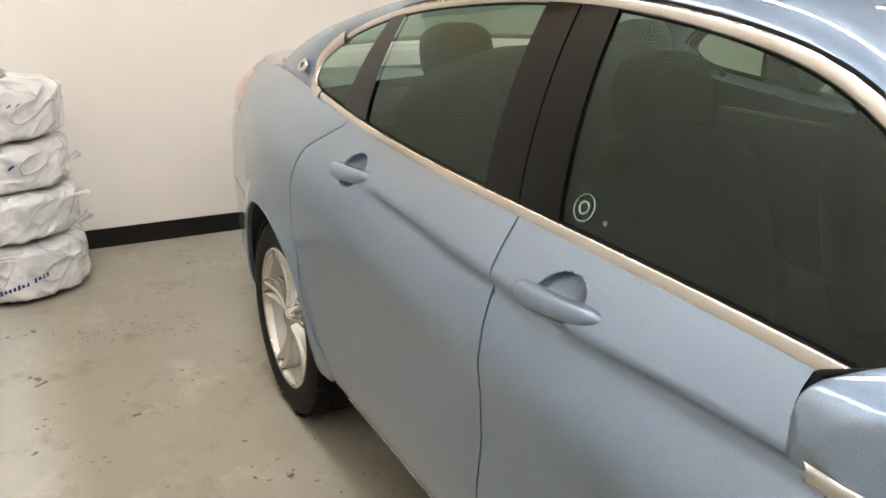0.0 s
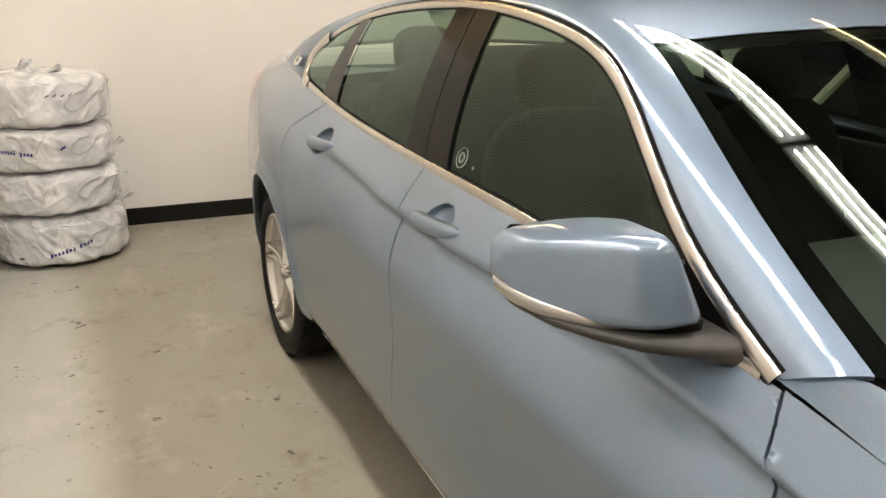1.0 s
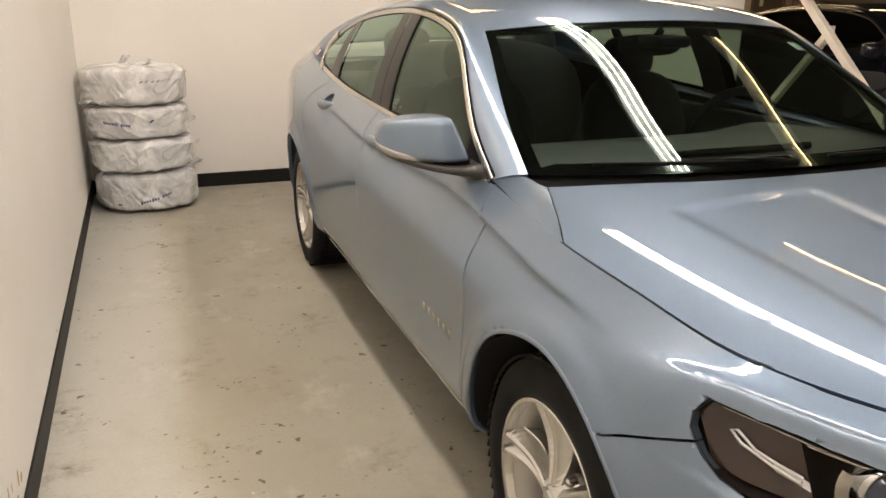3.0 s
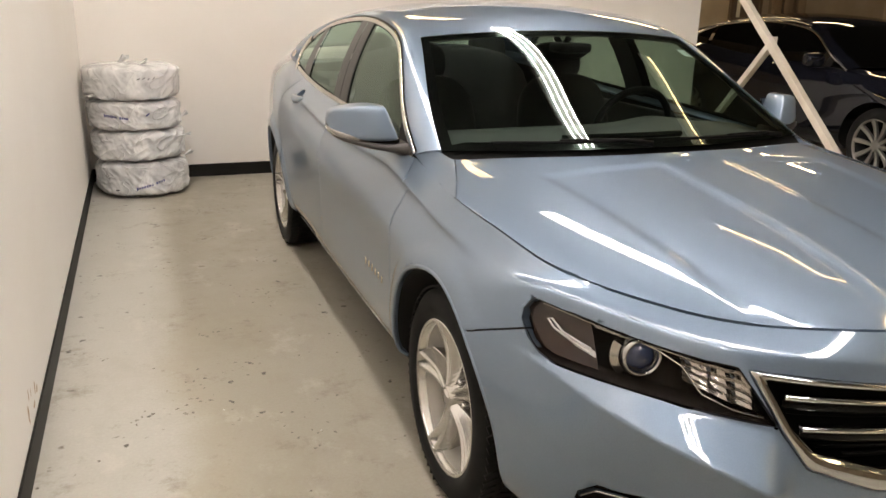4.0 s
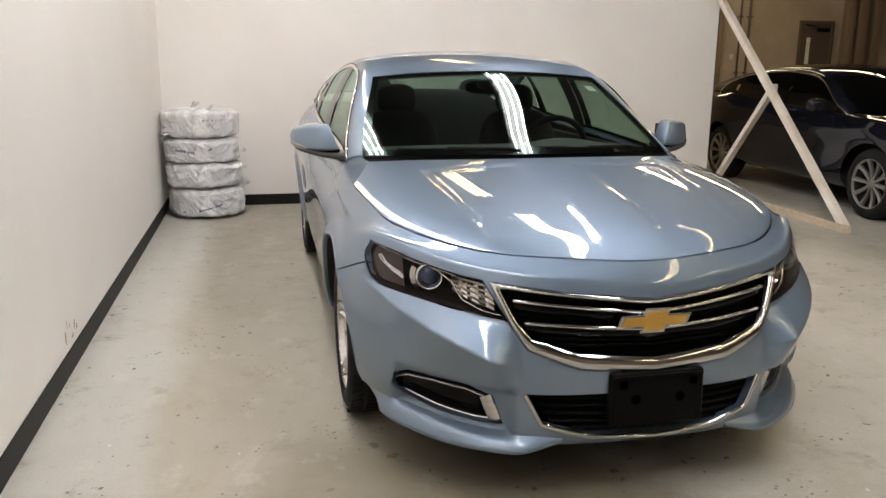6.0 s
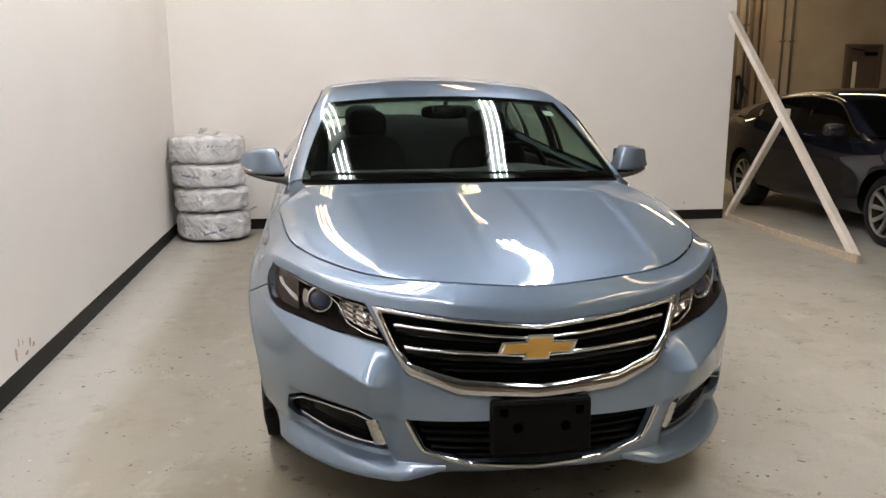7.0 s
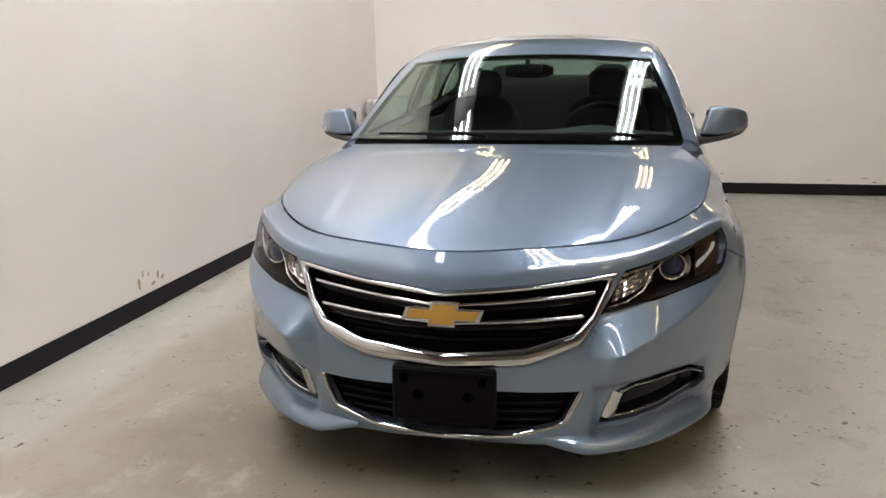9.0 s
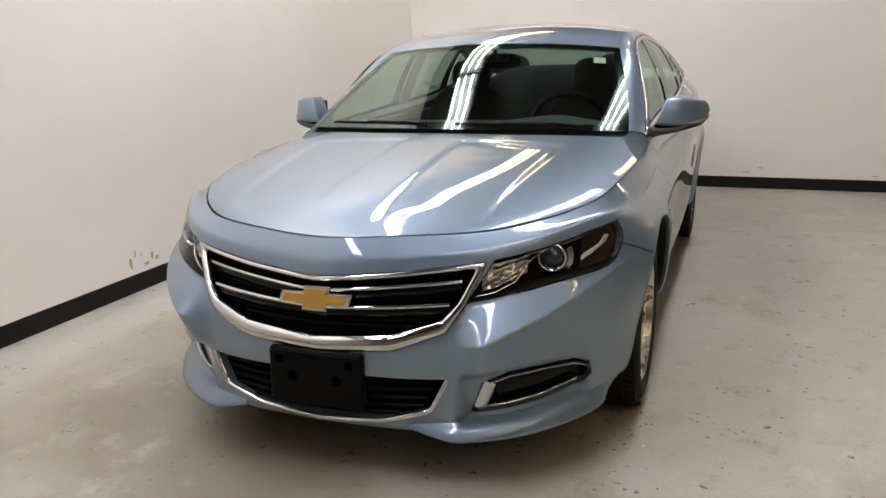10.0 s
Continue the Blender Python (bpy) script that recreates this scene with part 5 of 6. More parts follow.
def screen_at(u, r, lift=0.0):
    """A point of the windshield: u -1..1 across, r 0..1 up."""
    i, j = r * (len(screen_g) - 1), (u + 1) / 2 * (screen_g.shape[1] - 1)
    i0, j0 = min(int(i), len(screen_g) - 2), min(int(j), screen_g.shape[1] - 2)
    a, b = i - i0, j - j0
    q = screen_g[i0, j0] * (1 - a) * (1 - b) + screen_g[i0 + 1, j0] * a * (1 - b) + screen_g[i0, j0 + 1] * (1 - a) * b + screen_g[i0 + 1, j0 + 1] * a * b
    du = Vector(screen_g[i0, j0 + 1] - screen_g[i0, j0])
    dv = Vector(screen_g[i0 + 1, j0] - screen_g[i0, j0])
    n = du.cross(dv).normalized()
    return Vector(q) + n * lift


for u0, u1, r1 in ((-.10, -.80, .030), (.76, .06, .022)):
    wiper = part("wiper", tube_bm([screen_at(u0, .0, .012), screen_at(u0 * .8 + u1 * .2, .02, .02), screen_at(u0 * .4 + u1 * .6, r1, .02)], [.010, .007, .005], 8), BLACK_PLASTIC, car, "black wiper arm and blade")
    part("wiper_blade", tube_bm([screen_at(u0 * (1 - q) + u1 * q, r1 * (.55 + .45 * q), .016) for q in np.linspace(0.06, 1, 14)], .006, 6), BLACK_PLASTIC, wiper)


# dark printed border of the windshield, just inside the glass
def border(grid, width, drop=0.004):
    rows, cols = grid.shape[:2]
    out = bmesh.new()
    ring_o, ring_i = [], []
    nrow, ncol = rows - 1, cols - 1
    path = [(0, c) for c in range(cols)] + [(r, ncol) for r in range(1, rows)] + [(nrow, c) for c in range(cols - 2, -1, -1)] + [(r, 0) for r in range(nrow - 1, 0, -1)]
    for r, c in path:
        p = grid[r, c]
        wr = width * (1.5 if r in (0,) else 1)
        ri = min(max(r, wr / .02), nrow - wr / .02)
        ci = min(max(c, wr / .035), ncol - wr / .035)
        q = grid[int(round(ri)), int(round(ci))]
        down = np.array([0, .6, -.8]) * drop
        ring_o.append(p + down)
        ring_i.append(q + down)
    return grid_bm([ring_o, ring_i], close=True)


part("screen_border", border(screen_g, .04), BLACK_GLOSS, car, "black printed glass border")
part("screen_border", border(rear_g, .035), BLACK_GLOSS, car, "black printed glass border")
STICKER = principled("faded_sticker", (0.30, 0.36, 0.32), 0.6)
LABEL_PAPER = principled("pale_label", (0.55, 0.66, 0.60), 0.5)
g = np.array([[screen_at(u, r, -.004) for u in np.linspace(.80, .885, 4)] for r in np.linspace(.78, .845, 3)])
part("windshield_label", grid_bm(g), LABEL_PAPER, car, "pale green paper label inside the windshield")
for side in (-1,):
    ring_path = []
    for a in np.linspace(0, TAU, 24, endpoint=False):
        y, z = 1.44 + .024 * math.cos(a), 1.05 + .021 * math.sin(a)
        xb = np.interp(z, [1.0, 1.35], [.795, .655]) + .006
        ring_path.append((xb * side, y, z))
    sticker = part("window_sticker", tube_bm(ring_path, .0011, 5, True), STICKER, car, "pale round sticker on the glass")
    mid_ = np.mean(ring_path, axis=0)
    part("sticker_mark", tube_bm([tuple(mid_ + (np.array(p) - mid_) * .45) for p in ring_path], .0016, 5, True), STICKER, sticker, "grey mark inside the ring")
    for k in range(1):
        dot = [(p[0] + .001 * side, p[1] - .055 - .016 * k, p[2] - .012) for p in mid_ + (np.array(ring_path) - mid_) * .13]
        part("sticker_dot", tube_bm(dot, .0010, 4, True), STICKER, sticker)

# ---- cabin ----
part("cabin_floor", box_bm(-.70, .35, .30, .70, 3.1, .42, .02), DASH, car, "dark carpeted cabin floor")
lin = roof_g.copy()
lin[..., 2] -= .025
lin[..., 0] *= .985
part("headliner", grid_bm(lin), HEADLINER, car, "pale grey headliner")
pl = np.stack([w_line[:34] * (1, 1, 1) - (0.022, -.012, .012), d_line[:34] - (0.03, 0, .0)])
for side in (-1, 1):
    part("pillar_trim", grid_bm(pl * (side, 1, 1)), HEADLINER, car, "pale pillar trim")
    part("door_card", box_bm(min(.74 * side, .78 * side), .5, .35, max(.74 * side, .78 * side), 2.6, .955, .01), DASH, car, "dark inner door panel")
    p2 = side_grid(1.52, 1.69, 5, inset=.03, t0=1.575, t1=1.745)
    p2[..., 0] *= side
    part("inner_pillar", grid_bm(p2), DASH, car)
# dashboard
us = np.linspace(-1, 1, 31)
prof = [(.36, .955), (.52, .985), (.70, .995), (.84, .985), (.90, .95), (.92, .86), (.90, .70), (.80, .5)]
g = np.zeros((len(prof), 31, 3))
for i, (y, z) in enumerate(prof):
    for j, u in enumerate(us):
        hump = .028 * math.exp(-((u - .5) / .22) ** 2) if i in (2, 3, 4) else 0
        g[i, j] = (u * .70, y + .05 * u * u, z + hump - .012 * u * u)
part("dashboard", outward(grid_bm(g), (0, .6, .4)), DASH_TOP, car, "dark dashboard with instrument hood")
part("dash_vent", tube_bm([(x, .50 + .05 * (x / .7) ** 2, .994) for x in np.linspace(-.25, .25, 20)], .012, 6), BLACK_GLOSS, car)
wheel_ring = [(.37 + .185 * math.cos(a), 1.02 - .055 * math.sin(a), .93 + .175 * math.sin(a)) for a in np.linspace(0, TAU, 40, endpoint=False)]
st = part("steering_wheel", tube_bm(wheel_ring, .016, 10, True), BLACK_PLASTIC, car, "black steering wheel")
part("steering_hub", box_bm(.30, .97, .87, .44, 1.02, .97, .02, 3), BLACK_PLASTIC, st)
for a in (0.1, math.pi - .1, -math.pi / 2):
    part("steering_spoke", tube_bm([(.37, 1.0, .92), (.37 + .18 * math.cos(a), 1.02 - .055 * math.sin(a), .93 + .17 * math.sin(a))], .014, 6), BLACK_PLASTIC, st)


def pad_bm(sx, sy, sz, p=3.0, n=14, m=24):
    """A soft superellipsoid cushion."""
    g = np.zeros((n, m, 3))
    for i, a in enumerate(np.linspace(-math.pi / 2, math.pi / 2, n)):
        for j in range(m):
            b = TAU * j / m
            f = lambda v_: math.copysign(abs(v_) ** (2 / p), v_)
            g[i, j] = (sx * f(math.cos(a)) * f(math.cos(b)), sy * f(math.cos(a)) * f(math.sin(b)), sz * f(math.sin(a)))
    bm = grid_bm(g, close=True)
    bmesh.ops.remove_doubles(bm, verts=bm.verts, dist=1e-4)
    return outward(bm, (0, 0, 0))


def seat(x, y, width, name="front_seat", rests=(0,)):
    s = part(name, pad_bm(width / 2, .27, .10), FABRIC, car, "dark cloth seat with headrest")
    s.matrix_basis = pose(x, y, .52)
    low = .06 if name == "front_seat" else 0
    bk = part("backrest", pad_bm(width / 2, .085, .33 - low / 2), FABRIC, s)
    bk.matrix_basis = pose(0, .30, .36 - low, -14, 0, 0)
    for rx in rests:
        hr = part("headrest", pad_bm(.118, .055, .090), FABRIC, s)
        hr.matrix_basis = pose(rx, .40, .650 if name == "front_seat" else .66, -10, 0, 0)
        for dx in (-.05, .05):
            part("headrest_post", tube_bm([(rx + dx, .385, .52), (rx + dx, .395, .62)], .006, 6), CHROME, s)
    return s


seat(-.37, 1.32, .50)
seat(.37, 1.32, .50)
seat(0, 2.22, 1.22, "rear_seat", (-.36, .36))
part("parcel_shelf", box_bm(-.60, 2.72, .95, .60, 3.25, 1.0, .01), DASH, car)
rm = part("rear_view_mirror", pad_bm(.125, .018, .036), BLACK_PLASTIC, car, "black rear-view mirror")
rm.matrix_basis = pose(0, 1.02, 1.265, 8, 0, 0)
part("mirror_stem", tube_bm([(0, 0, .0), (0, -.05, .06)], .012, 8), BLACK_PLASTIC, rm)
part("sensor_box", box_bm(-.07, .885, 1.262, .07, 1.0, 1.30, .012), BLACK_PLASTIC, car)


# ---- bagged tyres stacked in the corner ----
PLASTIC_BAG = principled("white_plastic_bag", (0.74, 0.73, 0.71), 0.27, Coat_Weight=0.5, Coat_Roughness=0.15)
vb = coords(PLASTIC_BAG)
w1 = node(PLASTIC_BAG, "ShaderNodeTexNoise", Scale=3.2, Detail=2.0, Roughness=0.45, Distortion=2.2)
w2 = node(PLASTIC_BAG, "ShaderNodeTexNoise", Scale=13.0, Detail=3.0, Roughness=0.5, Distortion=1.5)
for n_ in (w1, w2):
    link(PLASTIC_BAG, vb, n_.inputs["Vector"])
both_w = node(PLASTIC_BAG, "ShaderNodeMath")
both_w.operation = "MULTIPLY_ADD"
link(PLASTIC_BAG, w2.outputs["Fac"], both_w.inputs[0])
both_w.inputs[1].default_value = 0.10
link(PLASTIC_BAG, w1.outputs["Fac"], both_w.inputs[2])
# sharp folds: where a slow warped noise crosses its middle
fold_n = node(PLASTIC_BAG, "ShaderNodeTexNoise", Scale=3.4, Detail=1.6, Roughness=0.55, Distortion=1.2)
link(PLASTIC_BAG, coords(PLASTIC_BAG, (1.0, 1.0, 1.6)), fold_n.inputs["Vector"])
fold_r = ramp(PLASTIC_BAG, fold_n.outputs["Fac"], [(0.40, grey(0.0)), (0.485, grey(1.0)), (0.50, grey(0.25)), (0.60, grey(0.0))])
high = node(PLASTIC_BAG, "ShaderNodeMath")
high.operation = "MULTIPLY_ADD"
link(PLASTIC_BAG, fold_r, high.inputs[0])
high.inputs[1].default_value = 0.22
link(PLASTIC_BAG, both_w.outputs[0], high.inputs[2])
bump(PLASTIC_BAG, high.outputs[0], 0.8, 0.045)
link(PLASTIC_BAG, ramp(PLASTIC_BAG, w1.outputs["Fac"], [(0.35, (0.58, 0.585, 0.59)), (0.62, (0.80, 0.795, 0.785))]), base(PLASTIC_BAG)["Base Color"])
INK = principled("blue_ink", (0.03, 0.035, 0.20), 0.5)
PENCIL = principled("dark_marker_ink", (0.06, 0.06, 0.07), 0.6)


def bag_radius(a, k, seed):
    """Outline of one bag: angle a round it, k -1..1 from bottom to top."""
    side = (1 - abs(k) ** 7) ** 0.34
    ca, sa = math.cos(a), math.sin(a)
    w = noise.noise(Vector((ca * 1.3 + seed * 7, sa * 1.3, k * .6)))
    slant = k * (1.6 if seed % 2 else -1.6)
    tuck = (1 - abs(noise.noise(Vector((ca * 3.2 + seed * 3 + slant, sa * 3.2, k * .7 + seed))))) ** 7
    pleat = (1 - abs(noise.noise(Vector((ca * 6.5 + seed * 5 - slant, sa * 6.5 + slant, seed * 2.0))))) ** 6
    edge = abs(k) ** 2.5
    return side * (0.328 + 0.014 * w + (0.010 + 0.014 * edge) * tuck + 0.008 * (0.3 + edge) * pleat)


def bag_point(a, k, hgt, seed, lift=0.0):
    r = bag_radius(a, k, seed) + lift
    z = hgt / 2 + hgt / 2 * k + 0.012 * noise.noise(Vector((math.cos(a) * 3, math.sin(a) * 3, seed * 5 + k)))
    return Vector((r * math.cos(a), r * math.sin(a), z))


def bagged_tyre(z0, hgt, seed, turn, dx, label):
    t = thing("bagged_tyre", label, "tyre", (-1.69 + dx, 4.50, z0), turn, "stack of bagged tyres")
    n, m = 44, 200
    ks = np.sin(np.linspace(-math.pi / 2, math.pi / 2, n))
    g = [[bag_point(TAU * j / m, max(-.9995, min(.9995, k)), hgt, seed) for j in range(m)] for k in ks]
    bm = grid_bm(g, close=True)
    bm.verts.ensure_lookup_table()
    bm.faces.new([bm.verts[j] for j in range(m)][::-1])
    bm.faces.new([bm.verts[(n - 1) * m + j] for j in range(m)])
    bmesh.ops.recalc_face_normals(bm, faces=bm.faces)
    part("bag", bm, PLASTIC_BAG, t, "crumpled white plastic bag")
    return t


def bag_print(t, hgt, seed, a0, a1, k0, k1, material, thick=0.012, name="print_bar"):
    """A printed bar on the bag from angle a0 to a1."""
    g = []
    for d in (-.5, .5):
        g.append([bag_point(a, k + d * thick / hgt * 2, hgt, seed, 0.003) for a, k in zip(np.linspace(a0, a1, 14), np.linspace(k0, k1, 14))])
    part(name, grid_bm(g), material, t, "blue printed bar")


def knot(t, at, aim, size, seed):
    """A gathered twist of plastic, flaring from its neck."""
    bm = bmesh.new()
    rows = []
    q = Vector(aim).to_track_quat("Z", "Y").to_matrix().to_4x4()
    for i, u in enumerate(np.linspace(0, 1, 9)):
        r = size * (.55 - .2 * math.sin(u * math.pi) + .25 * u * u)
        rows.append([bm.verts.new(Matrix.Translation(at) @ q @ Vector((r * math.cos(b) * (1 + .5 * noise.noise((math.cos(b) * 2, math.sin(b) * 2, seed + u))), .35 * r * math.sin(b) * (1 + .9 * noise.noise((b, u, seed))), size * 1.9 * u + size * .35 * u * noise.noise((b * 1.3, seed, u))))) for b in np.linspace(0, TAU, 20, endpoint=False)])
    for a, b in zip(rows, rows[1:]):
        for j in range(20):
            bm.faces.new((a[j], a[(j + 1) % 20], b[(j + 1) % 20], b[j]))
    part("bag_knot", bm, PLASTIC_BAG, t, "twisted plastic bag end")


STACK = [(0.0, .278, 1, 0, .015, "tyre in crumpled white plastic bag, on the floor"), (.268, .238, 2, 0, .005, "tyre in white plastic bag, second in stack"),
         (.488, .235, 3, 0, -.01, "tyre in white plastic bag with blue print"), (.705, .265, 4, 0, -.01, "tyre in white plastic bag, top of stack")]
FRONT = -math.pi / 2
bags = [bagged_tyre(*row) for row in STACK]
# prints, kept as plain bars of letter size
def print_row(t, hgt, seed, a0, a1, k0, k1, count, tall):
    step = (a1 - a0) / count
    for i in range(count):
        a, k = a0 + i * step, k0 + (k1 - k0) * i / count
        if i != count - 5:
            high = tall * (1.35 if i % 4 == 0 else 1.0)
            bag_print(t, hgt, seed, a, a + step * .62, k, k + (k1 - k0) / count * .6, INK, high)


print_row(bags[0], .278, 1, FRONT - .16, FRONT + .48, -.46, -.06, 12, .017)
bag_print(bags[0], .278, 1, FRONT - .62, FRONT - .54, -.5, -.47, PENCIL, .010)
print_row(bags[2], .235, 3, FRONT - .66, FRONT - .12, .14, -.12, 12, .015)
bag_print(bags[2], .235, 3, FRONT + .24, FRONT + .32, .12, .24, INK, .012)
for i in range(4):
    a = FRONT + .12 + i * .11
    bag_print(bags[3], .265, 4, a, a + .06, .28, .36 + .03 * (i % 2), PENCIL, .006, "pen_mark")
    bag_print(bags[3], .265, 4, a + .03, a + .035, .2, .45, PENCIL, .006, "pen_mark")
    bag_print(bags[2], .235, 3, FRONT + .55 + i * .05, FRONT + .555 + i * .05, .1, .5, PENCIL, .004, "pen_mark")
knot(bags[2], (.315, .10, .045), (1, .15, .75), .045, 2)
knot(bags[1], (.30, -.12, .17), (1, -.3, .2), .04, 13)
knot(bags[0], (.28, .12, .215), (.8, .1, .5), .06, 5)
knot(bags[3], (-.10, .05, .235), (.5, -.3, .5), .06, 7)
knot(bags[3], (.02, -.06, .236), (.8, -.2, .35), .06, 9)
knot(bags[3], (-.26, -.18, .05), (-.6, -.7, -.1), .045, 11)


# ---- timber brace at the end of the partition ----
def timber(path, w, h):
    a, b = Vector(path[0]), Vector(path[1])
    d = (b - a)
    bm = box_bm(-w / 2, -h / 2, 0, w / 2, h / 2, d.length, .006, 2)
    bm.transform(Matrix.Translation(a) @ d.to_track_quat("Z", "X").to_matrix().to_4x4())
    return bm


vt = coords(WOOD_WHITE)
wn = noise_tex(WOOD_WHITE, vt, 3, 4)
link(WOOD_WHITE, ramp(WOOD_WHITE, wn, [(0.3, (0.60, 0.53, 0.44)), (0.7, (0.78, 0.72, 0.64))]), base(WOOD_WHITE)["Base Color"])
WOOD_DIRTY = principled("dirty_timber", (0.36, 0.29, 0.20), 0.8)
vd = coords(WOOD_DIRTY, (1, 6, 6))
link(WOOD_DIRTY, ramp(WOOD_DIRTY, noise_tex(WOOD_DIRTY, vd, 4, 5), [(0.25, (0.36, 0.29, 0.20)), (0.75, (0.50, 0.42, 0.32))]), base(WOOD_DIRTY)["Base Color"])
brace = thing("wall_brace", "white-painted timber brace on a floor plank beside partition", "brace", (3.66, 4.0, 0))
part("plank", timber([(.02, .98, .017), (-.03, -1.42, .017)], .10, .034), WOOD_DIRTY, brace, "dirty brown timber floor plank", smooth=False)
part("long_post", timber([(.0, -1.34, .03), (-.06, .93, 2.16)], .062, .066), WOOD_WHITE, brace, smooth=False)
part("short_post", timber([(.03, .86, .04), (-.02, -.13, 1.12)], .055, .062), WOOD_WHITE, brace, smooth=False)
part("cleat", box_bm(.03, -.135, 1.125, .055, -.055, 1.205, .004), WOOD_WHITE, brace, smooth=False)

# ---- hall beyond the partition ----
COLUMN = principled("brown_steel", (0.17, 0.125, 0.085), 0.6)
PIPE_DARK = principled("dark_brown_pipe", (0.075, 0.055, 0.040), 0.55)
for px, half in ((7.24, .12), (7.72, .05), (7.87, .05), (10.85, .08), (11.12, .11), (11.48, .10)):
    p = thing("column", "brown steel column against the hall wall", "column", (px, HALL_Y - .112, 0), group="hall columns")
    part("flange", box_bm(-half, -.10, 0, half, -.08, CEIL, .003), COLUMN, p)
    part("web", box_bm(-.012, -.08, 0, .012, .08, CEIL, .002), COLUMN, p)
    part("flange", box_bm(-half, .08, 0, half, .10, CEIL, .003), COLUMN, p)
for px, r, z0 in ((8.38, .020, .9), (8.58, .026, .9), (7.60, .022, 0), (11.30, .022, 0)):
    p = thing("wall_pipe", "dark brown painted pipe up the hall wall", "pipe", (px, HALL_Y - .055, z0), group="hall pipes")
    part("pipe", tube_bm([(0, 0, 0), (0, 0, CEIL - z0)], r, 10), PIPE_DARK, p)
    for z in (.3, 1.4, 2.6):
        part("bracket", box_bm(-.045, -.030, z, .045, .050, z + .03, .004), PIPE_DARK, p)
box_ = thing("socket_box", "small white electrical box on the hall wall", "socket", (8.24, HALL_Y - .03, 1.52))
part("box_body", box_bm(-.045, -.03, -.06, .045, .028, .06, .008), ENAMEL, box_)
part("cover", box_bm(-.03, -.036, -.04, .03, -.029, .04, .003), ENAMEL, box_)
# black hoses looped over a hook beside the column
hoses = thing("hose_bundle", "black rubber hoses hung in loops on a wall hook", "hose", (7.46, HALL_Y - .14, .9))
part("hook", tube_bm([(0, .138, .72), (0, .02, .72), (0, -.03, .76)], .012, 8), PIPE_DARK, hoses)
for k in range(9):
    w, drop, dy = .05 + .011 * k, .60 + .05 * math.sin(k * 2.1), -.028 + .007 * k
    loop = [(w * math.sin(a) * (.55 + .45 * math.sin(a / 2)) + .012 * math.sin(k * 1.7), dy + .012 * math.sin(a + k), .74 - drop * (1 - math.cos(a)) / 2) for a in np.linspace(0, TAU, 30)]
    part("hose", tube_bm(loop, .013, 8), RUBBER, hoses)
part("hose_end", tube_bm([(.03, 0, .55), (.16, .03, .50), (.28, .06, .36), (.34, .08, .16), (.35, .09, -.05)], .010, 8), RUBBER, hoses)
DOOR_MAT = principled("dark_brown_door", (0.075, 0.055, 0.045), 0.5)
DX0, DX1 = 9.84, 10.49
door = tagged(part("door_1", box_bm(DX0, HALL_Y - .05, 0, DX1, HALL_Y - .004, 2.2, .005), DOOR_MAT, None, "dark brown closed hall door with narrow window", smooth=False), kind="structure")
for b in ((DX0 - .07, 0, DX0, 2.27), (DX1, 0, DX1 + .07, 2.27), (DX0, 2.2, DX1, 2.27)):
    part("door_frame", box_bm(b[0], HALL_Y - .08, b[1], b[2], HALL_Y - .004, b[3], .004), PIPE_DARK, door, smooth=False)
part("door_window", box_bm(DX0 + .10, HALL_Y - .056, 1.25, DX0 + .185, HALL_Y - .05, 1.93), principled("lit_glass", (0.6, 0.58, 0.5), 0.2), door, "narrow pale window", smooth=False)
part("door_closer", box_bm(DX0 + .32, HALL_Y - .11, 2.05, DX1 - .06, HALL_Y - .055, 2.12, .006), BLACK_PLASTIC, door, smooth=False)
part("closer_arm", tube_bm([(DX0 + .34, HALL_Y - .10, 2.13), (DX0 + .12, HALL_Y - .16, 2.16), (DX0 + .05, HALL_Y - .06, 2.19)], .010, 8), BLACK_PLASTIC, door)
part("kick_plate", box_bm(DX0 + .02, HALL_Y - .054, .02, DX1 - .02, HALL_Y - .05, .22), SATIN, door, smooth=False)

# ---- the dark saloon in the hall ----
NAVY = principled("dark_navy_paint", (0.006, 0.007, 0.012), 0.6, 0.0, Specular_IOR_Level=0.0, Coat_Weight=1.0, Coat_Roughness=0.045)
DARK_GLASS = principled("dark_car_glass", grey(0.002), 0.02, Specular_IOR_Level=0.35)
dark_car = thing("car", "dark navy saloon car parked in the hall", "car", (5.13, 3.11, 0), -3)
sc = (1.0, 0.965, 0.965)
h2 = flank(S_HALF[::3], ROWS_V[::3])
h2[:, 0, 0] = h2[:, -1, 0] = 0
bm = grid_bm(np.concatenate([(h2 * (-1, 1, 1))[:, :0:-1], h2[:, :-1]], axis=1) * sc, close=True)
DA = [circle2(ay * sc[1], HUB_Z * .99, .375, 30) for ay in AXLES]
for a in DA:
    score(bm, a, "x", closed=True, pad=.06)
skin = take(bm, lambda c: not (abs(c.x) > .5 and any(inside((c.y, c.z), a) for a in DA)))
bm.free()
part("body", outward(skin), NAVY, dark_car)
part("bonnet", outward(grid_bm(hood_grid(31, 20) * sc)), NAVY, dark_car)
def long_cabin(points, k):
    """The cabin of the dark car: the same section drawn out towards the tail."""
    p = np.array(points) * k
    p[..., 1] += .14 * np.maximum(0, p[..., 1] - .55)
    return p


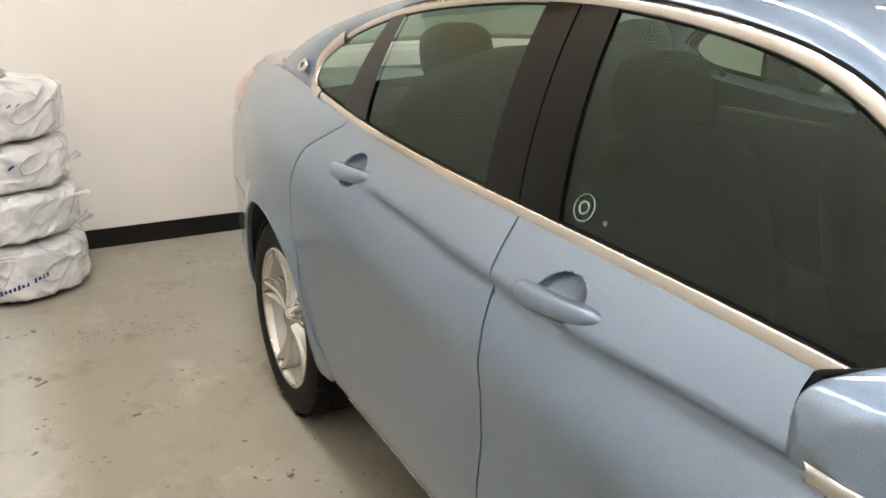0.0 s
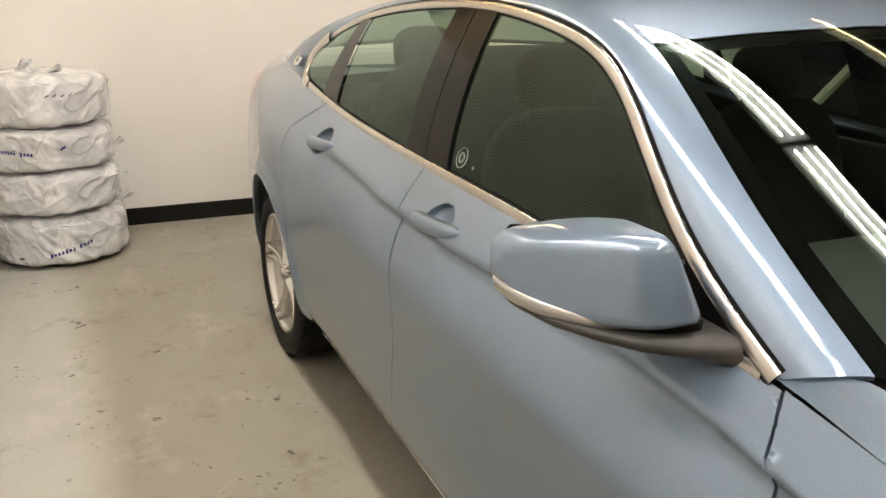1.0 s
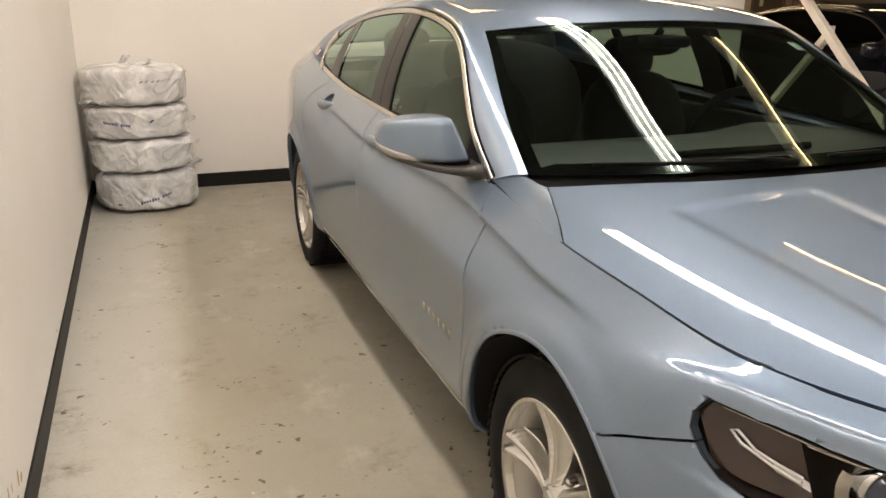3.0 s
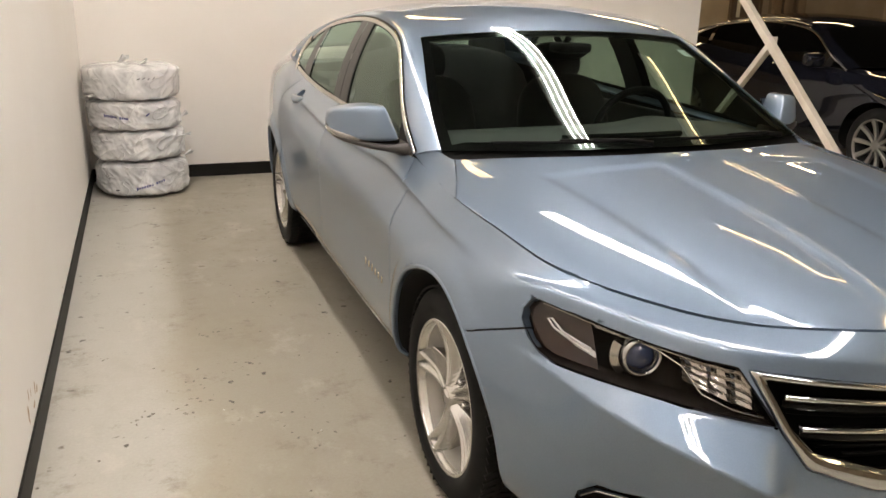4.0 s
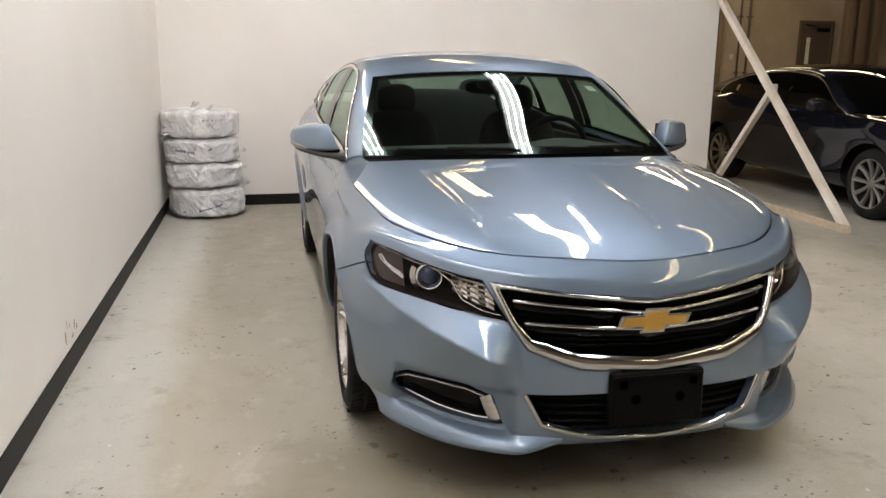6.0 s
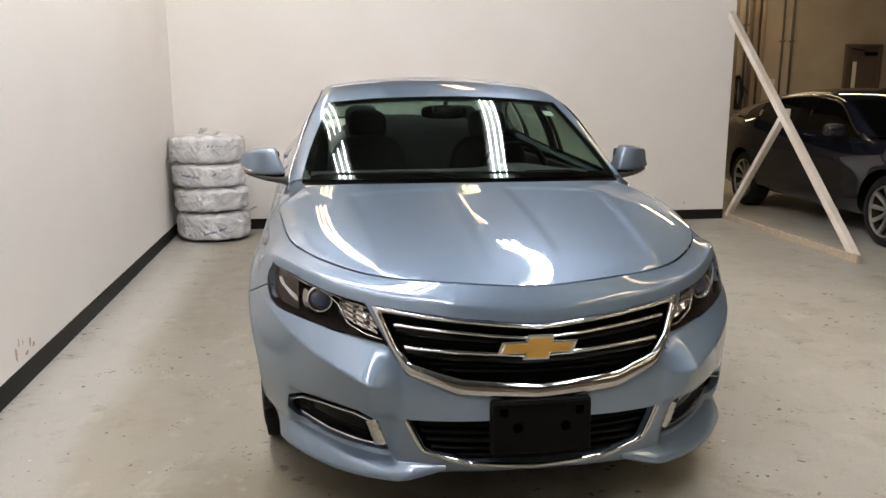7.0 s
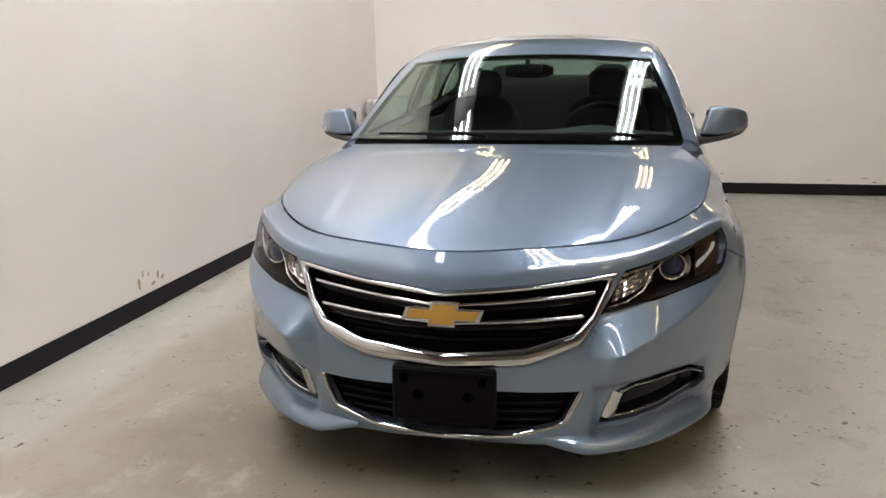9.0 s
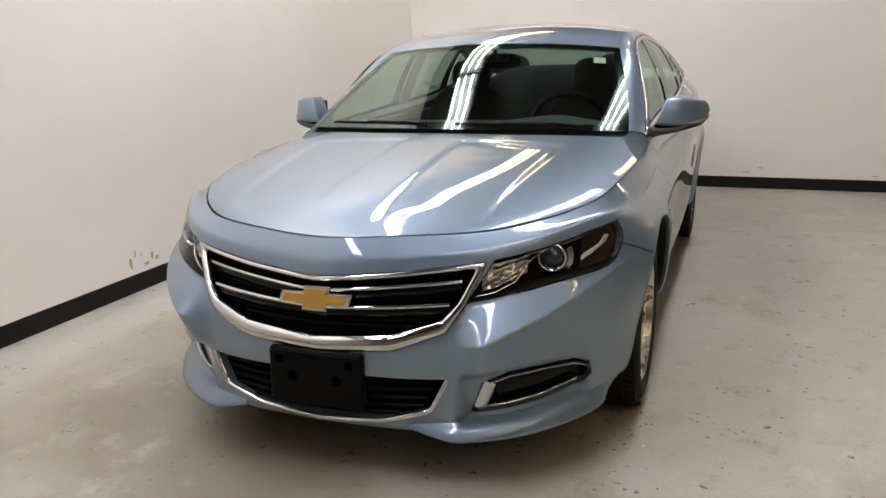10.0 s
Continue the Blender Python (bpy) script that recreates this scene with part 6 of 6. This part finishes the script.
part("roof", outward(grid_bm(long_cabin(roof_g[::3], sc))), NAVY, dark_car)
part("boot_lid", outward(grid_bm(boot_grid(21, 10) * sc)), NAVY, dark_car)
for g, nm in ((screen_g, "windshield"), (rear_g, "rear_window")):
    part(nm, outward(grid_bm(long_cabin(g[::3], sc))), DARK_GLASS, dark_car, "dark reflecting glass")
for side in (-1, 1):
    s3 = np.array(sc) * (side, 1, 1)
    part("roof_rail", outward(grid_bm(long_cabin(strip(d_line, w_line, 5, .012), s3))), NAVY, dark_car)
    for y0, y1 in ((.56, 1.5), (1.71, 2.44), (2.49, 2.88)):
        part("side_glass", outward(grid_bm(long_cabin(side_grid(y0, y1, 20), s3))), DARK_GLASS, dark_car, "dark reflecting glass")
    part("window_moulding", flat_bar(long_cabin(DF(np.linspace(0, 1, 60)), s3), [(side, 0, .45)] * 60, .022, .007), CHROME, dark_car)
    part("pillar", outward(grid_bm(long_cabin(side_grid(1.5, 1.71, 6, inset=.0), s3))), BLACK_GLOSS, dark_car)
    hd = [(side * (.915 + .02), y, .93) for y in np.linspace(1.15, 1.35, 8)]
    part("door_handle", tube_bm([(q[0] - side * .02 * (abs(i - 3.5) / 3.5) ** 2, q[1], q[2]) for i, q in enumerate(hd)], .012, 8), NAVY, dark_car)
    mb = pad_bm(.10, .07, .065)
    mo = part("door_mirror", mb, NAVY, dark_car)
    mo.matrix_basis = pose(side * .96, .76, 1.0)
    part("mirror_foot", box_bm(-.12, -.02, -.07, .0, .03, -.04, .01) if side > 0 else box_bm(0, -.02, -.07, .12, .03, -.04, .01), BLACK_PLASTIC, mo)
GUN_METAL = principled("grey_alloy", (0.30, 0.29, 0.27), 0.3, 0.8)


def slim_wheel(x, y):
    """A dark wheel with ten split spokes, its face towards the outside."""
    side = math.copysign(1, x)
    w = new("wheel")
    w.parent = dark_car
    w.matrix_basis = pose(x, y, .325) @ Matrix.Diagonal((side, 1, 1, 1))
    part("tyre", lathe_bm([(-.11, .226), (-.115, .255), (-.11, .29), (-.085, .318), (-.06, .325), (.06, .325), (.085, .318), (.11, .29), (.115, .255), (.105, .230), (.095, .226)], 56), RUBBER, w, "black rubber tyre")
    part("rim", lathe_bm([(-.09, .226), (.08, .216), (.095, .222), (.106, .231), (.108, .227), (.10, .218)], 56), GUN_METAL, w, "grey alloy rim")
    part("barrel", lathe_bm([(.085, .217), (.0, .200), (-.06, .195), (-.06, .0)], 40), DARK_VOID, w)
    part("hub", lathe_bm([(.03, .055), (.075, .052), (.086, .035), (.088, 0)], 30), GUN_METAL, w)
    for k in range(10):
        a = TAU * k / 10 + .08
        rows = []
        for q in np.linspace(0, 1, 7):
            rad, hx, hw = .035 + .188 * q, .082 + .018 * q - .014 * math.sin(math.pi * q), .012 + .009 * q
            c, s_ = math.cos(a), math.sin(a)
            rows.append([(hx + o, c * rad - s_ * t, s_ * rad + c * t) for t, o in ((-hw, -.03), (-hw, -.004), (-hw * .5, 0), (0, -.006 * q), (hw * .5, 0), (hw, -.004), (hw, -.03))])
        bm = grid_bm(rows)
        bmesh.ops.recalc_face_normals(bm, faces=bm.faces)
        part("spoke", bm, GUN_METAL, w, smooth=False)


for ay in AXLES:
    for wx in (-.77, .77):
        slim_wheel(wx, ay * sc[1])
part("underbody", box_bm(-.70, -.55, .2, .70, 3.6, .5, .05), DARK_VOID, dark_car)
